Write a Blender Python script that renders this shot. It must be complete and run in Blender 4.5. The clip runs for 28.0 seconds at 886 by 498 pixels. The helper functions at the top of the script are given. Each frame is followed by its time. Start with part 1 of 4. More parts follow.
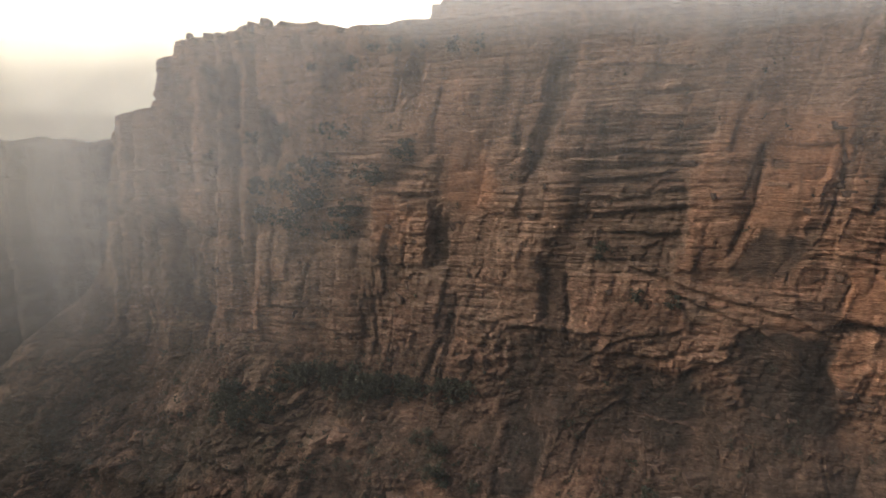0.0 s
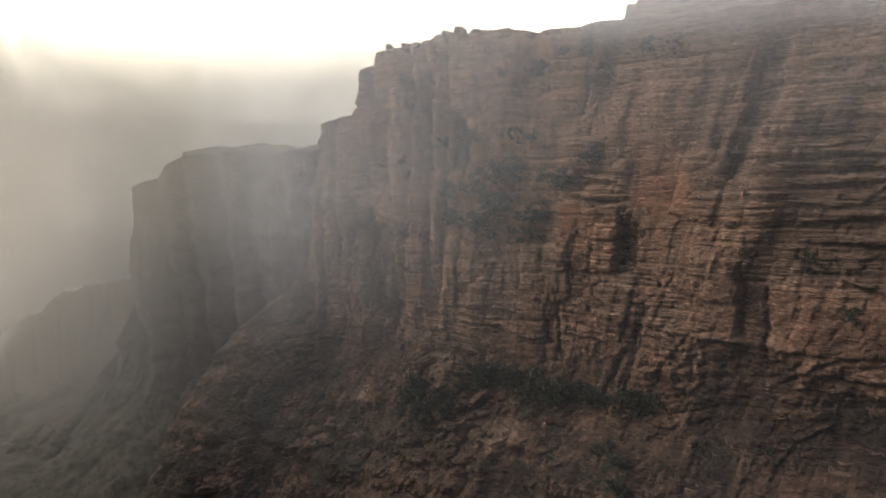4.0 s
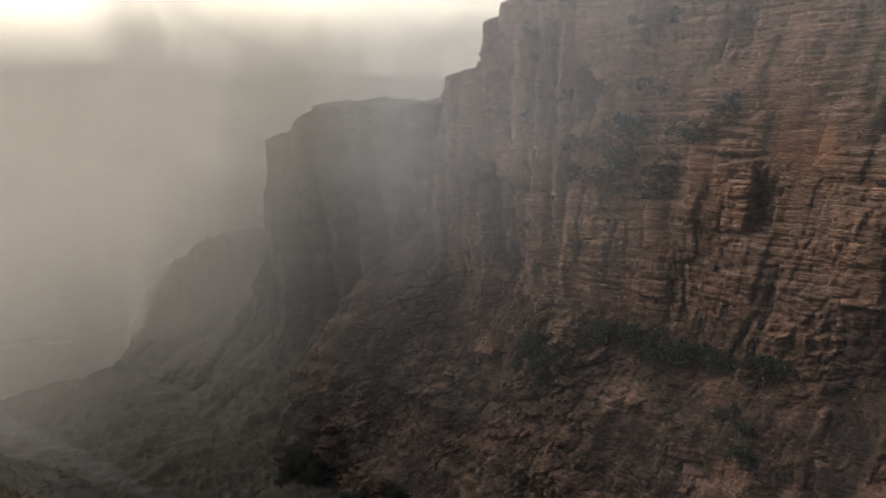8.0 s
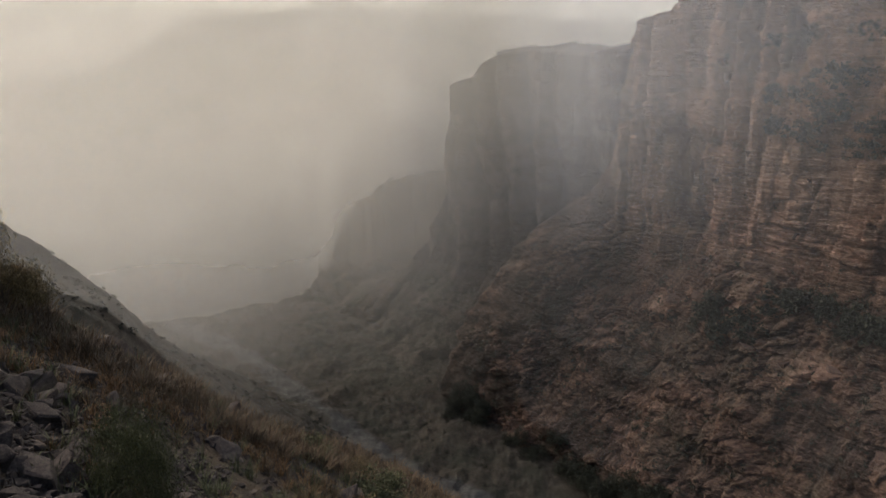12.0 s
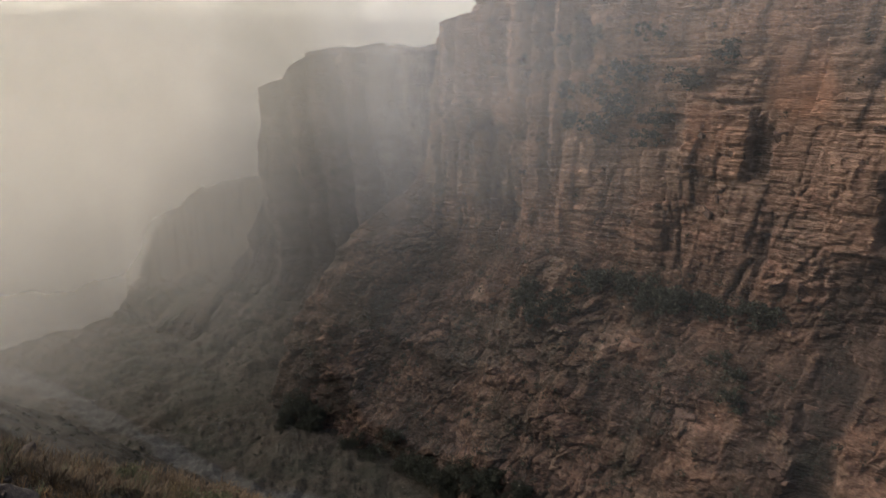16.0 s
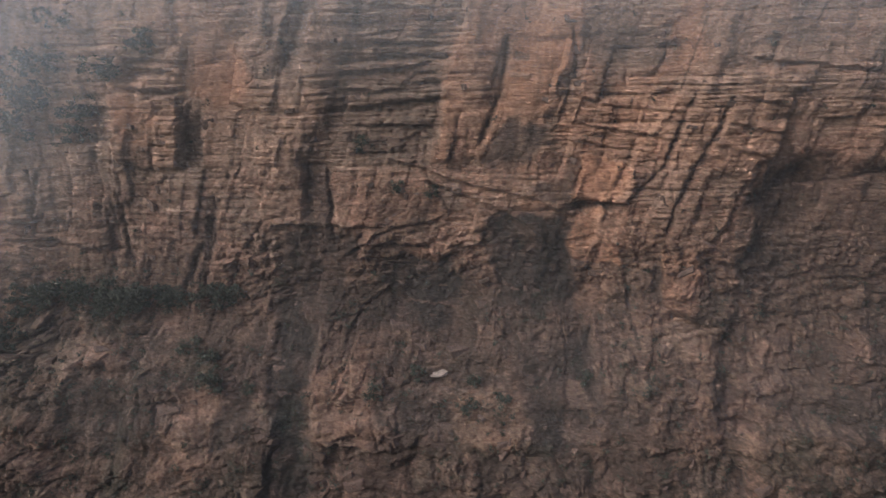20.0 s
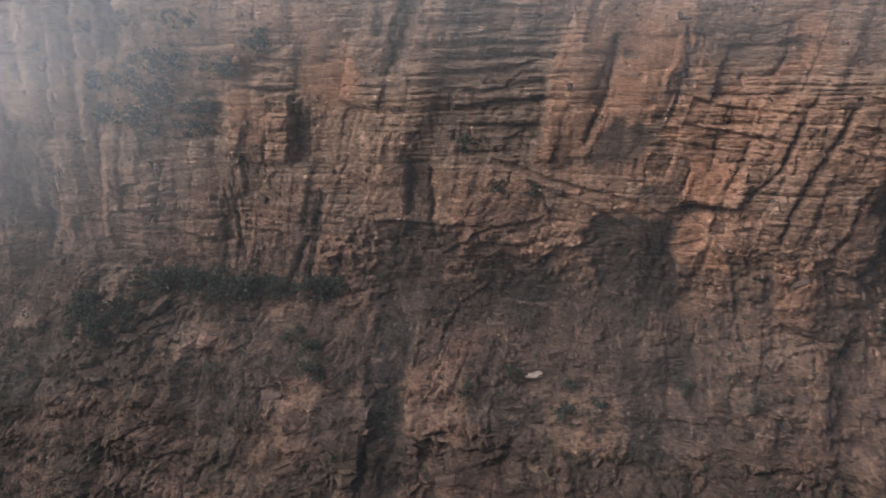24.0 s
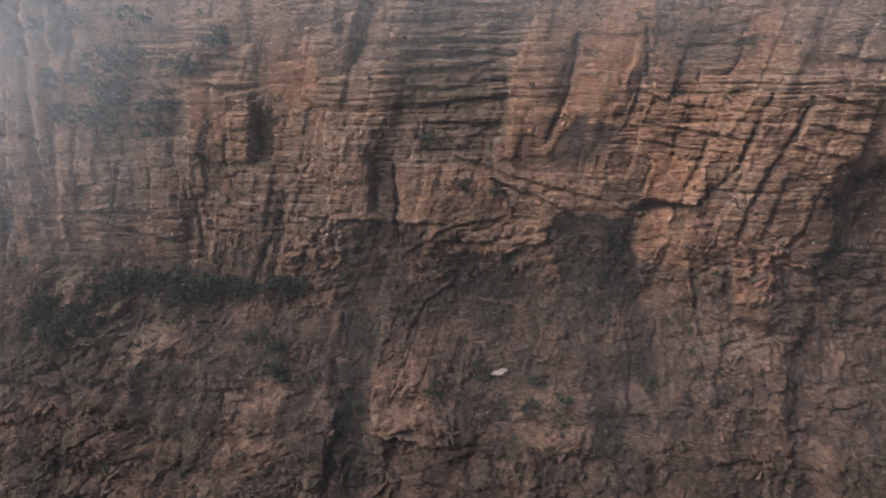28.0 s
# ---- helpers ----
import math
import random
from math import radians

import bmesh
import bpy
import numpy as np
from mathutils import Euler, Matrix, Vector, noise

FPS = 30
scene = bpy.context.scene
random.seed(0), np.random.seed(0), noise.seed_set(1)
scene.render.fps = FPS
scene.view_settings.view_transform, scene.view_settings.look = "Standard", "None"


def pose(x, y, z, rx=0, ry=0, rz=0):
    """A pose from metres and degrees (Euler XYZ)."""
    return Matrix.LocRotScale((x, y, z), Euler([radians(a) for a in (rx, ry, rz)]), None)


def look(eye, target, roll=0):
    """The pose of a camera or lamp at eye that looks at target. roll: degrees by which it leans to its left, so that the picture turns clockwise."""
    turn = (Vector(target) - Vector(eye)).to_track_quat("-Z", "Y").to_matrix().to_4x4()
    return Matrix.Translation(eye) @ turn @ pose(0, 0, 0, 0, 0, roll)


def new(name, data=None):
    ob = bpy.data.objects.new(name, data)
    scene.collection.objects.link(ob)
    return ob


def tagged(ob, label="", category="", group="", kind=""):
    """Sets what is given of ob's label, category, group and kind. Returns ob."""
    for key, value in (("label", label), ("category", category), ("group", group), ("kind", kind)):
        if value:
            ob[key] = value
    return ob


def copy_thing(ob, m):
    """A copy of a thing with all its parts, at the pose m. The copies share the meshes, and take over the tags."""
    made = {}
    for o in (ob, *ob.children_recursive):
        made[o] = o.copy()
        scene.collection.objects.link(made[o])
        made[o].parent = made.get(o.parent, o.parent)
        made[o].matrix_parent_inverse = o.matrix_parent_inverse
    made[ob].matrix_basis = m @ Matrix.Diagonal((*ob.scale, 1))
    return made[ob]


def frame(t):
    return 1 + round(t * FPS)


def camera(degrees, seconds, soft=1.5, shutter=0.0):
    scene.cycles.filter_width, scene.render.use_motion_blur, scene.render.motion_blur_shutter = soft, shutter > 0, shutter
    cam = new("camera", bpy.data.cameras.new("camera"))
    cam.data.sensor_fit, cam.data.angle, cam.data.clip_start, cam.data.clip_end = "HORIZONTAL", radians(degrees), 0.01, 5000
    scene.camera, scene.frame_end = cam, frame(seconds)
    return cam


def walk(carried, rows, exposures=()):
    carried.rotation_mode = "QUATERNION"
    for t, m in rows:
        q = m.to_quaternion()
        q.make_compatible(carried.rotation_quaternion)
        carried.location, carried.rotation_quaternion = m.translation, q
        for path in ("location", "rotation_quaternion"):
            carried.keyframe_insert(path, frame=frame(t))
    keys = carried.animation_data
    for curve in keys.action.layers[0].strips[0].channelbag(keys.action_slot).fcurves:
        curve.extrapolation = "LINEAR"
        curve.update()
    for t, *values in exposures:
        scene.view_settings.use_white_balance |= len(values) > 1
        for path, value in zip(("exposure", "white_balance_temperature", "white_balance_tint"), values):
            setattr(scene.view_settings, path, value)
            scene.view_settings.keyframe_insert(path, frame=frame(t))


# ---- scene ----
cam = camera(62.60, 28.0, soft=1.5)


def eye(yaw, pitch, roll):
    """The phone on its gimbal, at arm's length from the body that turns."""
    a = radians(yaw)
    return look((-0.45 * math.sin(a), 0.45 * math.cos(a), 0.0),
                (-0.45 * math.sin(a) - 100 * math.sin(a) * math.cos(radians(pitch)),
                 0.45 * math.cos(a) + 100 * math.cos(a) * math.cos(radians(pitch)),
                 100 * math.sin(radians(pitch))), roll)


PATH = [
    (0, eye(-0.00, -7.48, 0.08)),
    (0.5, eye(-0.19, -7.48, 0.08)),
    (1, eye(-0.86, -7.45, 0.15)),
    (1.5, eye(-1.20, -7.45, 0.20)),
    (2, eye(-0.81, -7.48, 0.22)),
    (2.5, eye(2.90, -7.40, 0.19)),
    (3, eye(7.05, -7.33, 0.10)),
    (3.5, eye(11.33, -7.21, 0.08)),
    (4, eye(14.56, -7.15, -0.08)),
    (4.5, eye(15.80, -7.04, -0.01)),
    (6.5, eye(20.21, -6.80, -0.17)),
    (7, eye(21.27, -7.67, -0.17)),
    (7.5, eye(22.28, -8.10, -0.14)),
    (8, eye(24.10, -10.73, -0.29)),
    (8.5, eye(27.57, -10.84, 0.00)),
    (9, eye(31.58, -10.76, -0.04)),
    (9.5, eye(35.72, -10.66, -0.01)),
    (10, eye(38.71, -10.67, -0.07)),
    (10.5, eye(39.75, -14.49, -0.03)),
    (11, eye(40.07, -14.79, -0.11)),
    (11.5, eye(39.55, -14.72, -0.15)),
    (12, eye(38.11, -14.75, 0.05)),
    (12.5, eye(35.84, -14.74, -0.05)),
    (13, eye(33.77, -14.80, 0.02)),
    (13.5, eye(32.01, -14.81, 0.11)),
    (15.5, eye(28.44, -14.72, -0.13)),
    (16, eye(23.80, -14.73, -0.50)),
    (16.5, eye(11.96, -14.99, -0.50)),
    (17, eye(-3.93, -15.31, -0.42)),
    (17.5, eye(-12.40, -15.45, -0.19)),
    (18, eye(-15.77, -15.52, -0.00)),
    (18.5, eye(-17.36, -15.55, 0.04)),
    (19, eye(-18.43, -15.61, 0.10)),
    (19.5, eye(-19.12, -15.62, 0.18)),
    (20, eye(-18.73, -15.62, 0.19)),
    (20.5, eye(-17.15, -15.64, 0.22)),
    (21, eye(-16.15, -15.65, 0.16)),
    (21.5, eye(-14.29, -15.66, 0.19)),
    (22, eye(-12.67, -15.69, 0.17)),
    (22.5, eye(-11.90, -15.69, 0.14)),
    (24.5, eye(-10.56, -15.73, -0.02)),
    (25, eye(-11.04, -15.73, -0.03)),
    (25.5, eye(-11.65, -15.74, -0.01)),
    (26, eye(-12.14, -15.76, 0.02)),
    (26.5, eye(-12.59, -15.79, 0.03)),
    (27, eye(-13.42, -15.80, 0.08)),
    (27.5, eye(-14.03, -15.86, 0.08)),
    (28, eye(-13.56, -15.83, 0.20)),
]
# seconds, stops, kelvin, tint
EXPOSURES = [(0, 0.48, 6400, 10), (2, 0.45, 6350, 10), (4.5, 0.2, 6000, 10), (7, 0.0, 6050, 10), (8.5, 0.03, 6000, 10), (10, 0.06, 6020, 11), (12, 0.32, 5960, 11), (16, 0.5, 6080, 11), (18, 0.95, 5550, 11), (28, 0.93, 5500, 11)]
walk(cam, PATH, exposures=EXPOSURES)

# ---- world, sun ----
SUN_YAW, SUN_HEIGHT = 106.0, 35.0      # degrees to the left of +y, and up
world = bpy.data.worlds.new("sky")
scene.world = world
world.use_nodes = True
wn = world.node_tree
sky = wn.nodes.new("ShaderNodeTexSky")
sky.sky_type, sky.sun_disc = "NISHITA", False
sky.sun_elevation, sky.sun_rotation = radians(SUN_HEIGHT), radians(-SUN_YAW)
sky.air_density, sky.dust_density, sky.ozone_density = 1.0, 6.0, 1.0
wn.nodes["Background"].inputs["Strength"].default_value = 0.15
wn.links.new(sky.outputs["Color"], wn.nodes["Background"].inputs["Color"])

sun = new("sun", bpy.data.lights.new("sun", "SUN"))
sun.data.energy, sun.data.angle, sun.data.color = 1.45, radians(32), (1.0, 0.92, 0.82)
sy, sh = radians(SUN_YAW), radians(SUN_HEIGHT)
sun.matrix_world = look((-300 * math.sin(sy) * math.cos(sh), 300 * math.cos(sy) * math.cos(sh), 300 * math.sin(sh)), (0, 0, 0))


# ---- noise on arrays ----
def lattice(ix, iy, seed):
    """A random number from 0 to 1 for each lattice point."""
    h = (ix.astype(np.int64) * 374761393 + iy.astype(np.int64) * 668265263 + seed * 1442695041) & 0x7FFFFFFF
    h = ((h ^ (h >> 13)) * 1274126177) & 0x7FFFFFFF
    h = ((h ^ (h >> 16)) * 2246822519) & 0x7FFFFFFF
    return ((h ^ (h >> 15)) & 0xFFFFF) / float(0xFFFFF)


def grain(x, y, seed):
    """Smooth noise from -1 to 1, one lump a unit."""
    ix, iy = np.floor(x), np.floor(y)
    fx, fy = x - ix, y - iy
    ux, uy = fx * fx * (3 - 2 * fx), fy * fy * (3 - 2 * fy)
    a, b = lattice(ix, iy, seed), lattice(ix + 1, iy, seed)
    c, d = lattice(ix, iy + 1, seed), lattice(ix + 1, iy + 1, seed)
    return ((a + (b - a) * ux) * (1 - uy) + (c + (d - c) * ux) * uy) * 2 - 1


def fbm(x, y, seed, octaves=4, gain=0.5):
    total, size, top = 0, 1.0, 0
    for k in range(octaves):
        total = total + size * grain(x * 2.03 ** k + 17 * k, y * 2.03 ** k - 9 * k, seed + k)
        top += size
        size *= gain
    return total / top


def ridge(x, y, seed, octaves=3):
    """Noise with sharp valleys: 0 in the cracks, 1 between."""
    total, size, top = 0, 1.0, 0
    for k in range(octaves):
        total = total + size * np.abs(grain(x * 2.1 ** k + 5 * k, y * 2.1 ** k, seed + k))
        top += size
        size *= 0.5
    return np.clip(total / top * 2.2, 0, 1)


def cells(x, y, seed):
    """Broken stone: the height of the lump at each point (1 at its middle, 0 in the joints) and the lump's random number."""
    ix, iy = np.floor(x), np.floor(y)
    first, second, mine = np.full(x.shape, 9.0), np.full(x.shape, 9.0), np.zeros(x.shape)
    for dx in (-1, 0, 1):
        for dy in (-1, 0, 1):
            cx, cy = ix + dx, iy + dy
            d = np.hypot(cx + lattice(cx, cy, seed) - x, cy + lattice(cx, cy, seed + 1) - y)
            near = d < first
            second = np.where(near, first, np.minimum(second, d))
            mine = np.where(near, lattice(cx, cy, seed + 2), mine)
            first = np.where(near, d, first)
    return np.clip((second - first) * 2.2, 0, 1), mine


def smooth(a, b, x):
    t = np.clip((x - a) / (b - a), 0, 1)
    return t * t * (3 - 2 * t)


def beds(s, z, thick, long, seed):
    """Bedded rock: how far each block of each bed stands out (-1 to 1), with rounded rims, and the bed's random number."""
    row = z / thick + 0.35 * grain(s / (long * 3), z * 0 + seed, seed + 3)
    bed = np.floor(row)
    fz = row - bed
    shift = lattice(bed, bed * 0, seed) * 9
    col = s / (long * (0.6 + 0.8 * lattice(bed, bed * 0, seed + 1))) + shift + 0.12 * grain(s / long, z / thick, seed + 7)
    cell = np.floor(col)
    fs = col - cell
    out = lattice(cell, bed, seed + 2) * 2 - 1
    rim = np.minimum(np.minimum(fz * 3.2, (1 - fz) * 5), 1) * np.minimum(np.minimum(fs * 8, (1 - fs) * 8), 1)
    return out * 0.8 + 0.5 * np.sqrt(np.clip(rim, 0, 1)) - 0.3, 0.5 * lattice(bed, bed * 0, seed + 5) + 0.5 * lattice(cell, bed, seed + 6)


def strata(s, z, thick, long, seed):
    """Thin beds with a sharp lip above and an undercut below: how far each stands out (-1 to 1), the slot under it, and its random number."""
    row = z / thick + 0.6 * grain(z / (2.6 * thick), z * 0 + 3, seed + 8) + 0.3 * grain(s / (long * 1.7), z / (6 * thick), seed + 3)
    bed = np.floor(row)
    fz = row - bed
    col = s / (long * (0.5 + lattice(bed, bed * 0, seed + 1))) + lattice(bed, bed * 0, seed) * 9 + 0.2 * grain(s / long * 2, z / thick, seed + 7)
    cell = np.floor(col)
    fs = col - cell
    mine = lattice(cell, bed, seed + 2)
    out = (mine * 2 - 1) * 0.55 + 0.75 * smooth(0.05, 0.5, fz) * smooth(1.0, 0.9, fz) - 0.35
    out = out - 0.25 * (1 - np.minimum(np.minimum(fs, 1 - fs) * 12, 1))
    slot = smooth(0.3, 0.12, fz) * smooth(0.0, 0.06, fz) * smooth(0.45, 0.62, lattice(cell, bed, seed + 4))
    return out, slot, 0.6 * lattice(bed, bed * 0, seed + 5) + 0.4 * lattice(cell, bed, seed + 6)


def grid_mesh(name, points, keep=None, values=()):
    """A mesh from an array of points, rows by columns, with named values on its points."""
    rows, cols = points.shape[:2]
    index = np.arange(rows * cols).reshape(rows, cols)
    quads = np.stack([index[:-1, :-1], index[:-1, 1:], index[1:, 1:], index[1:, :-1]], -1).reshape(-1, 4)
    if keep is not None:
        quads = quads[(keep[:-1, :-1] & keep[1:, 1:] & keep[:-1, 1:] & keep[1:, :-1]).ravel()]
    me = bpy.data.meshes.new(name)
    me.vertices.add(rows * cols)
    me.vertices.foreach_set("co", points.reshape(-1).astype(np.float32))
    me.loops.add(quads.size)
    me.loops.foreach_set("vertex_index", quads.reshape(-1).astype(np.int32))
    me.polygons.add(len(quads))
    me.polygons.foreach_set("loop_start", np.arange(0, quads.size, 4, dtype=np.int32))
    me.polygons.foreach_set("loop_total", np.full(len(quads), 4, dtype=np.int32))
    me.update(calc_edges=True)
    for key, array in values:
        me.attributes.new(key, "FLOAT", "POINT").data.foreach_set("value", array.reshape(-1).astype(np.float32))
    return me


# ---- materials ----
def material(name, roughness=0.9):
    mat = bpy.data.materials.new(name)
    mat.use_nodes = True
    b = mat.node_tree.nodes["Principled BSDF"]
    b.inputs["Roughness"].default_value = roughness
    b.inputs["Specular IOR Level"].default_value = 0.15
    return mat, mat.node_tree, b


def node(tree, kind, **inputs):
    n = tree.nodes.new(kind)
    for key, value in inputs.items():
        n.inputs[key.replace("_", " ")].default_value = value
    return n


def noise_node(tree, scale, detail=6.0, rough=0.6, stretch=(1, 1, 1)):
    where = node(tree, "ShaderNodeTexCoord")
    squeeze = node(tree, "ShaderNodeMapping", Scale=stretch)
    tree.links.new(where.outputs["Object"], squeeze.inputs["Vector"])
    n = node(tree, "ShaderNodeTexNoise", Scale=scale, Detail=detail, Roughness=rough)
    tree.links.new(squeeze.outputs["Vector"], n.inputs["Vector"])
    return n.outputs["Fac"]


def facet_node(tree, scale, stretch=(1, 1, 1), out="Distance"):
    """Broken, angular cells."""
    where = node(tree, "ShaderNodeTexCoord")
    warp = node(tree, "ShaderNodeTexNoise", Scale=scale * 0.7, Detail=4.0, Roughness=0.6)
    squeeze = node(tree, "ShaderNodeMapping", Scale=stretch)
    add = tree.nodes.new("ShaderNodeVectorMath")
    add.operation = "MULTIPLY_ADD"
    add.inputs[1].default_value = (1.2 / scale, 1.2 / scale, 1.2 / scale)
    n = node(tree, "ShaderNodeTexVoronoi", Scale=scale, Randomness=1.0)
    n.distance = "CHEBYCHEV"
    tree.links.new(where.outputs["Object"], warp.inputs["Vector"])
    tree.links.new(warp.outputs["Color"], add.inputs[0])
    tree.links.new(where.outputs["Object"], add.inputs[2])
    tree.links.new(add.outputs[0], squeeze.inputs["Vector"])
    tree.links.new(squeeze.outputs["Vector"], n.inputs["Vector"])
    return n.outputs[out]


def sum_of(tree, *terms):
    """Weighted sum of node outputs: (output, weight), ..."""
    total = None
    for out, weight in terms:
        m = tree.nodes.new("ShaderNodeMath")
        m.operation = "MULTIPLY_ADD"
        tree.links.new(out, m.inputs[0])
        m.inputs[1].default_value = weight
        m.inputs[2].default_value = 0.0
        if total is not None:
            tree.links.new(total, m.inputs[2])
        total = m.outputs[0]
    return total


def spread(tree, fac, low, high):
    n = node(tree, "ShaderNodeMapRange", From_Min=low, From_Max=high)
    tree.links.new(fac, n.inputs["Value"])
    return n.outputs["Result"]


def blend(tree, fac, a, b, how="MIX"):
    n = tree.nodes.new("ShaderNodeMix")
    n.data_type, n.blend_type = "RGBA", how
    for socket, value in ((n.inputs[0], fac), (n.inputs[6], a), (n.inputs[7], b)):
        if isinstance(value, (tuple, float, int)):
            socket.default_value = (*value, 1) if isinstance(value, tuple) else value
        else:
            tree.links.new(value, socket)
    return n.outputs[2]


def value_of(tree, key):
    n = tree.nodes.new("ShaderNodeAttribute")
    n.attribute_name = key
    return n.outputs["Fac"]


def relief(tree, shader, fac, depth, strength=0.7):
    n = node(tree, "ShaderNodeBump", Strength=strength, Distance=depth)
    tree.links.new(fac, n.inputs["Height"])
    tree.links.new(n.outputs["Normal"], shader.inputs["Normal"])


def rock_material(name, plain, ochre, varnish_shade, pale, scale=1.0):
    """Bedded desert rock: a plain colour with bands and paler tones, fresh ochre scars, dark varnish with painted
    shade, and thin green.
    """
    mat, tree, b = material(name, 0.92)
    mid = spread(tree, noise_node(tree, 0.12 * scale, 8, 0.65, (1, 1, 2.2)), 0.35, 0.65)
    fine = spread(tree, noise_node(tree, 0.9 * scale, 8, 0.7, (1, 1, 2.5)), 0.3, 0.7)
    drip = spread(tree, noise_node(tree, 0.35 * scale, 6, 0.6, (1, 1, 0.12)), 0.5, 0.72)
    c = blend(tree, mid, tuple(v * 0.7 for v in plain), tuple(min(v * 1.3, 1) for v in plain))
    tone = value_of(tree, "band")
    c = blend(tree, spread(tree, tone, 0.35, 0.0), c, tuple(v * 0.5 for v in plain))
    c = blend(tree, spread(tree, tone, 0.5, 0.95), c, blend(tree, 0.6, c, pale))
    c = blend(tree, value_of(tree, "ochre"), c, blend(tree, mid, tuple(v * 0.8 for v in ochre), ochre))
    soft = tree.nodes.new("ShaderNodeMath")
    soft.operation = "MULTIPLY"
    tree.links.new(drip, soft.inputs[0])
    soft.inputs[1].default_value = 0.45
    c = blend(tree, soft.outputs[0], c, varnish_shade)
    c = blend(tree, value_of(tree, "varnish_shade"), c, varnish_shade)
    c = blend(tree, value_of(tree, "soil_shade"), c, blend(tree, fine, (0.033, 0.025, 0.017), (0.098, 0.071, 0.047)))
    c = blend(tree, value_of(tree, "green"), c, (0.05, 0.052, 0.034))
    c = blend(tree, 0.8, c, blend(tree, fine, (0.42, 0.42, 0.42), (1.08, 1.08, 1.08)), "MULTIPLY")
    chip = spread(tree, facet_node(tree, 0.8 * scale, (1, 1, 1.7), "Color"), 0.15, 0.85)
    c = blend(tree, 0.5, c, blend(tree, chip, (0.5, 0.5, 0.51), (1.05, 1.05, 1.05)), "MULTIPLY")
    tree.links.new(c, b.inputs["Base Color"])
    strata = spread(tree, noise_node(tree, 0.3 * scale, 6, 0.62, (1, 1, 9)), 0.34, 0.66)
    c = blend(tree, 0.45, c, blend(tree, strata, (0.5, 0.49, 0.49), (1.0, 1.0, 1.0)), "MULTIPLY")
    tree.links.new(c, b.inputs["Base Color"])
    height = sum_of(tree, (strata, 0.7), (facet_node(tree, 0.42 * scale, (1, 1, 1.6)), 0.55), (facet_node(tree, 1.1 * scale, (1, 1, 1.8)), 0.35),
                    (noise_node(tree, 0.8 * scale, 10, 0.72, (1, 1, 2.0)), 0.6))
    relief(tree, b, height, 0.6 / scale, 1.0)
    return mat


ROCK = rock_material("red_brown_rock", (0.262, 0.154, 0.106), (0.45, 0.228, 0.132), (0.048, 0.035, 0.028), (0.40, 0.278, 0.198))
# Greyed base colour takes on part of the haze before the cliff behind.
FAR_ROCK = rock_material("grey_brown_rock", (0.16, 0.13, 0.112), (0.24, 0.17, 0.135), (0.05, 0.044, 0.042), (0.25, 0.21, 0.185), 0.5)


# Pale base colour stands in for fog over the distant ridge.
HAZED_ROCK = rock_material("hazed_far_rock", (0.42, 0.39, 0.35), (0.46, 0.40, 0.34), (0.30, 0.28, 0.26), (0.5, 0.46, 0.42), 0.3)


def mist_material(name, thick, colour):
    """Drifting mist: white droplets that let part of the light straight through. 'thick' on the mesh sets how much."""
    mat = bpy.data.materials.new(name)
    mat.use_nodes = True
    tree = mat.node_tree
    tree.nodes.remove(tree.nodes["Principled BSDF"])
    back = node(tree, "ShaderNodeBsdfDiffuse", Color=(*colour, 1))
    on = node(tree, "ShaderNodeBsdfTranslucent", Color=(*colour, 1))
    clear = node(tree, "ShaderNodeBsdfTransparent")
    both = node(tree, "ShaderNodeMixShader", Fac=0.5)
    out = node(tree, "ShaderNodeMixShader")
    tree.links.new(back.outputs[0], both.inputs[1])
    tree.links.new(on.outputs[0], both.inputs[2])
    wisps = node(tree, "ShaderNodeMapRange", From_Min=0.3, From_Max=0.7, To_Min=0.8, To_Max=1.15)
    tree.links.new(noise_node(tree, 0.012, 5, 0.55, (1, 1, 1.6)), wisps.inputs["Value"])
    m = tree.nodes.new("ShaderNodeMath")
    m.operation, m.use_clamp = "MULTIPLY", True
    tree.links.new(wisps.outputs[0], m.inputs[0])
    tree.links.new(value_of(tree, "thick"), m.inputs[1])
    k = tree.nodes.new("ShaderNodeMath")
    k.operation, k.use_clamp = "MULTIPLY", True
    tree.links.new(m.outputs[0], k.inputs[0])
    k.inputs[1].default_value = thick
    tree.links.new(k.outputs[0], out.inputs["Fac"])
    tree.links.new(clear.outputs[0], out.inputs[1])
    tree.links.new(both.outputs[0], out.inputs[2])
    tree.links.new(out.outputs[0], tree.nodes["Material Output"].inputs["Surface"])
    return mat


def sky_cloud_material():
    """The far overcast, bright where the hidden sun stands."""
    mat = bpy.data.materials.new("far_overcast")
    mat.use_nodes = True
    tree = mat.node_tree
    tree.nodes.remove(tree.nodes["Principled BSDF"])
    light = node(tree, "ShaderNodeEmission")
    drift = node(tree, "ShaderNodeMapRange", From_Min=0.3, From_Max=0.7, To_Min=0.0, To_Max=1.0)
    tree.links.new(noise_node(tree, 0.004, 5, 0.5, (1, 1, 2.5)), drift.inputs["Value"])
    glow = value_of(tree, "thick")
    c = blend(tree, glow, (0.62, 0.605, 0.58), (3.1, 2.65, 1.92))
    c = blend(tree, 0.25, c, blend(tree, drift.outputs[0], (0.6, 0.6, 0.6), (1.0, 1.0, 1.0)), "MULTIPLY")
    tree.links.new(c, light.inputs["Color"])
    tree.links.new(light.outputs[0], tree.nodes["Material Output"].inputs["Surface"])
    return mat


# ---- the great cliff ----
FACE = 180.0                                     # metres from the eye to the face, square to it
AHEAD = np.array((math.sin(radians(20)), math.cos(radians(20)), 0.0))
LEFT = np.array((-math.cos(radians(20)), math.sin(radians(20)), 0.0))


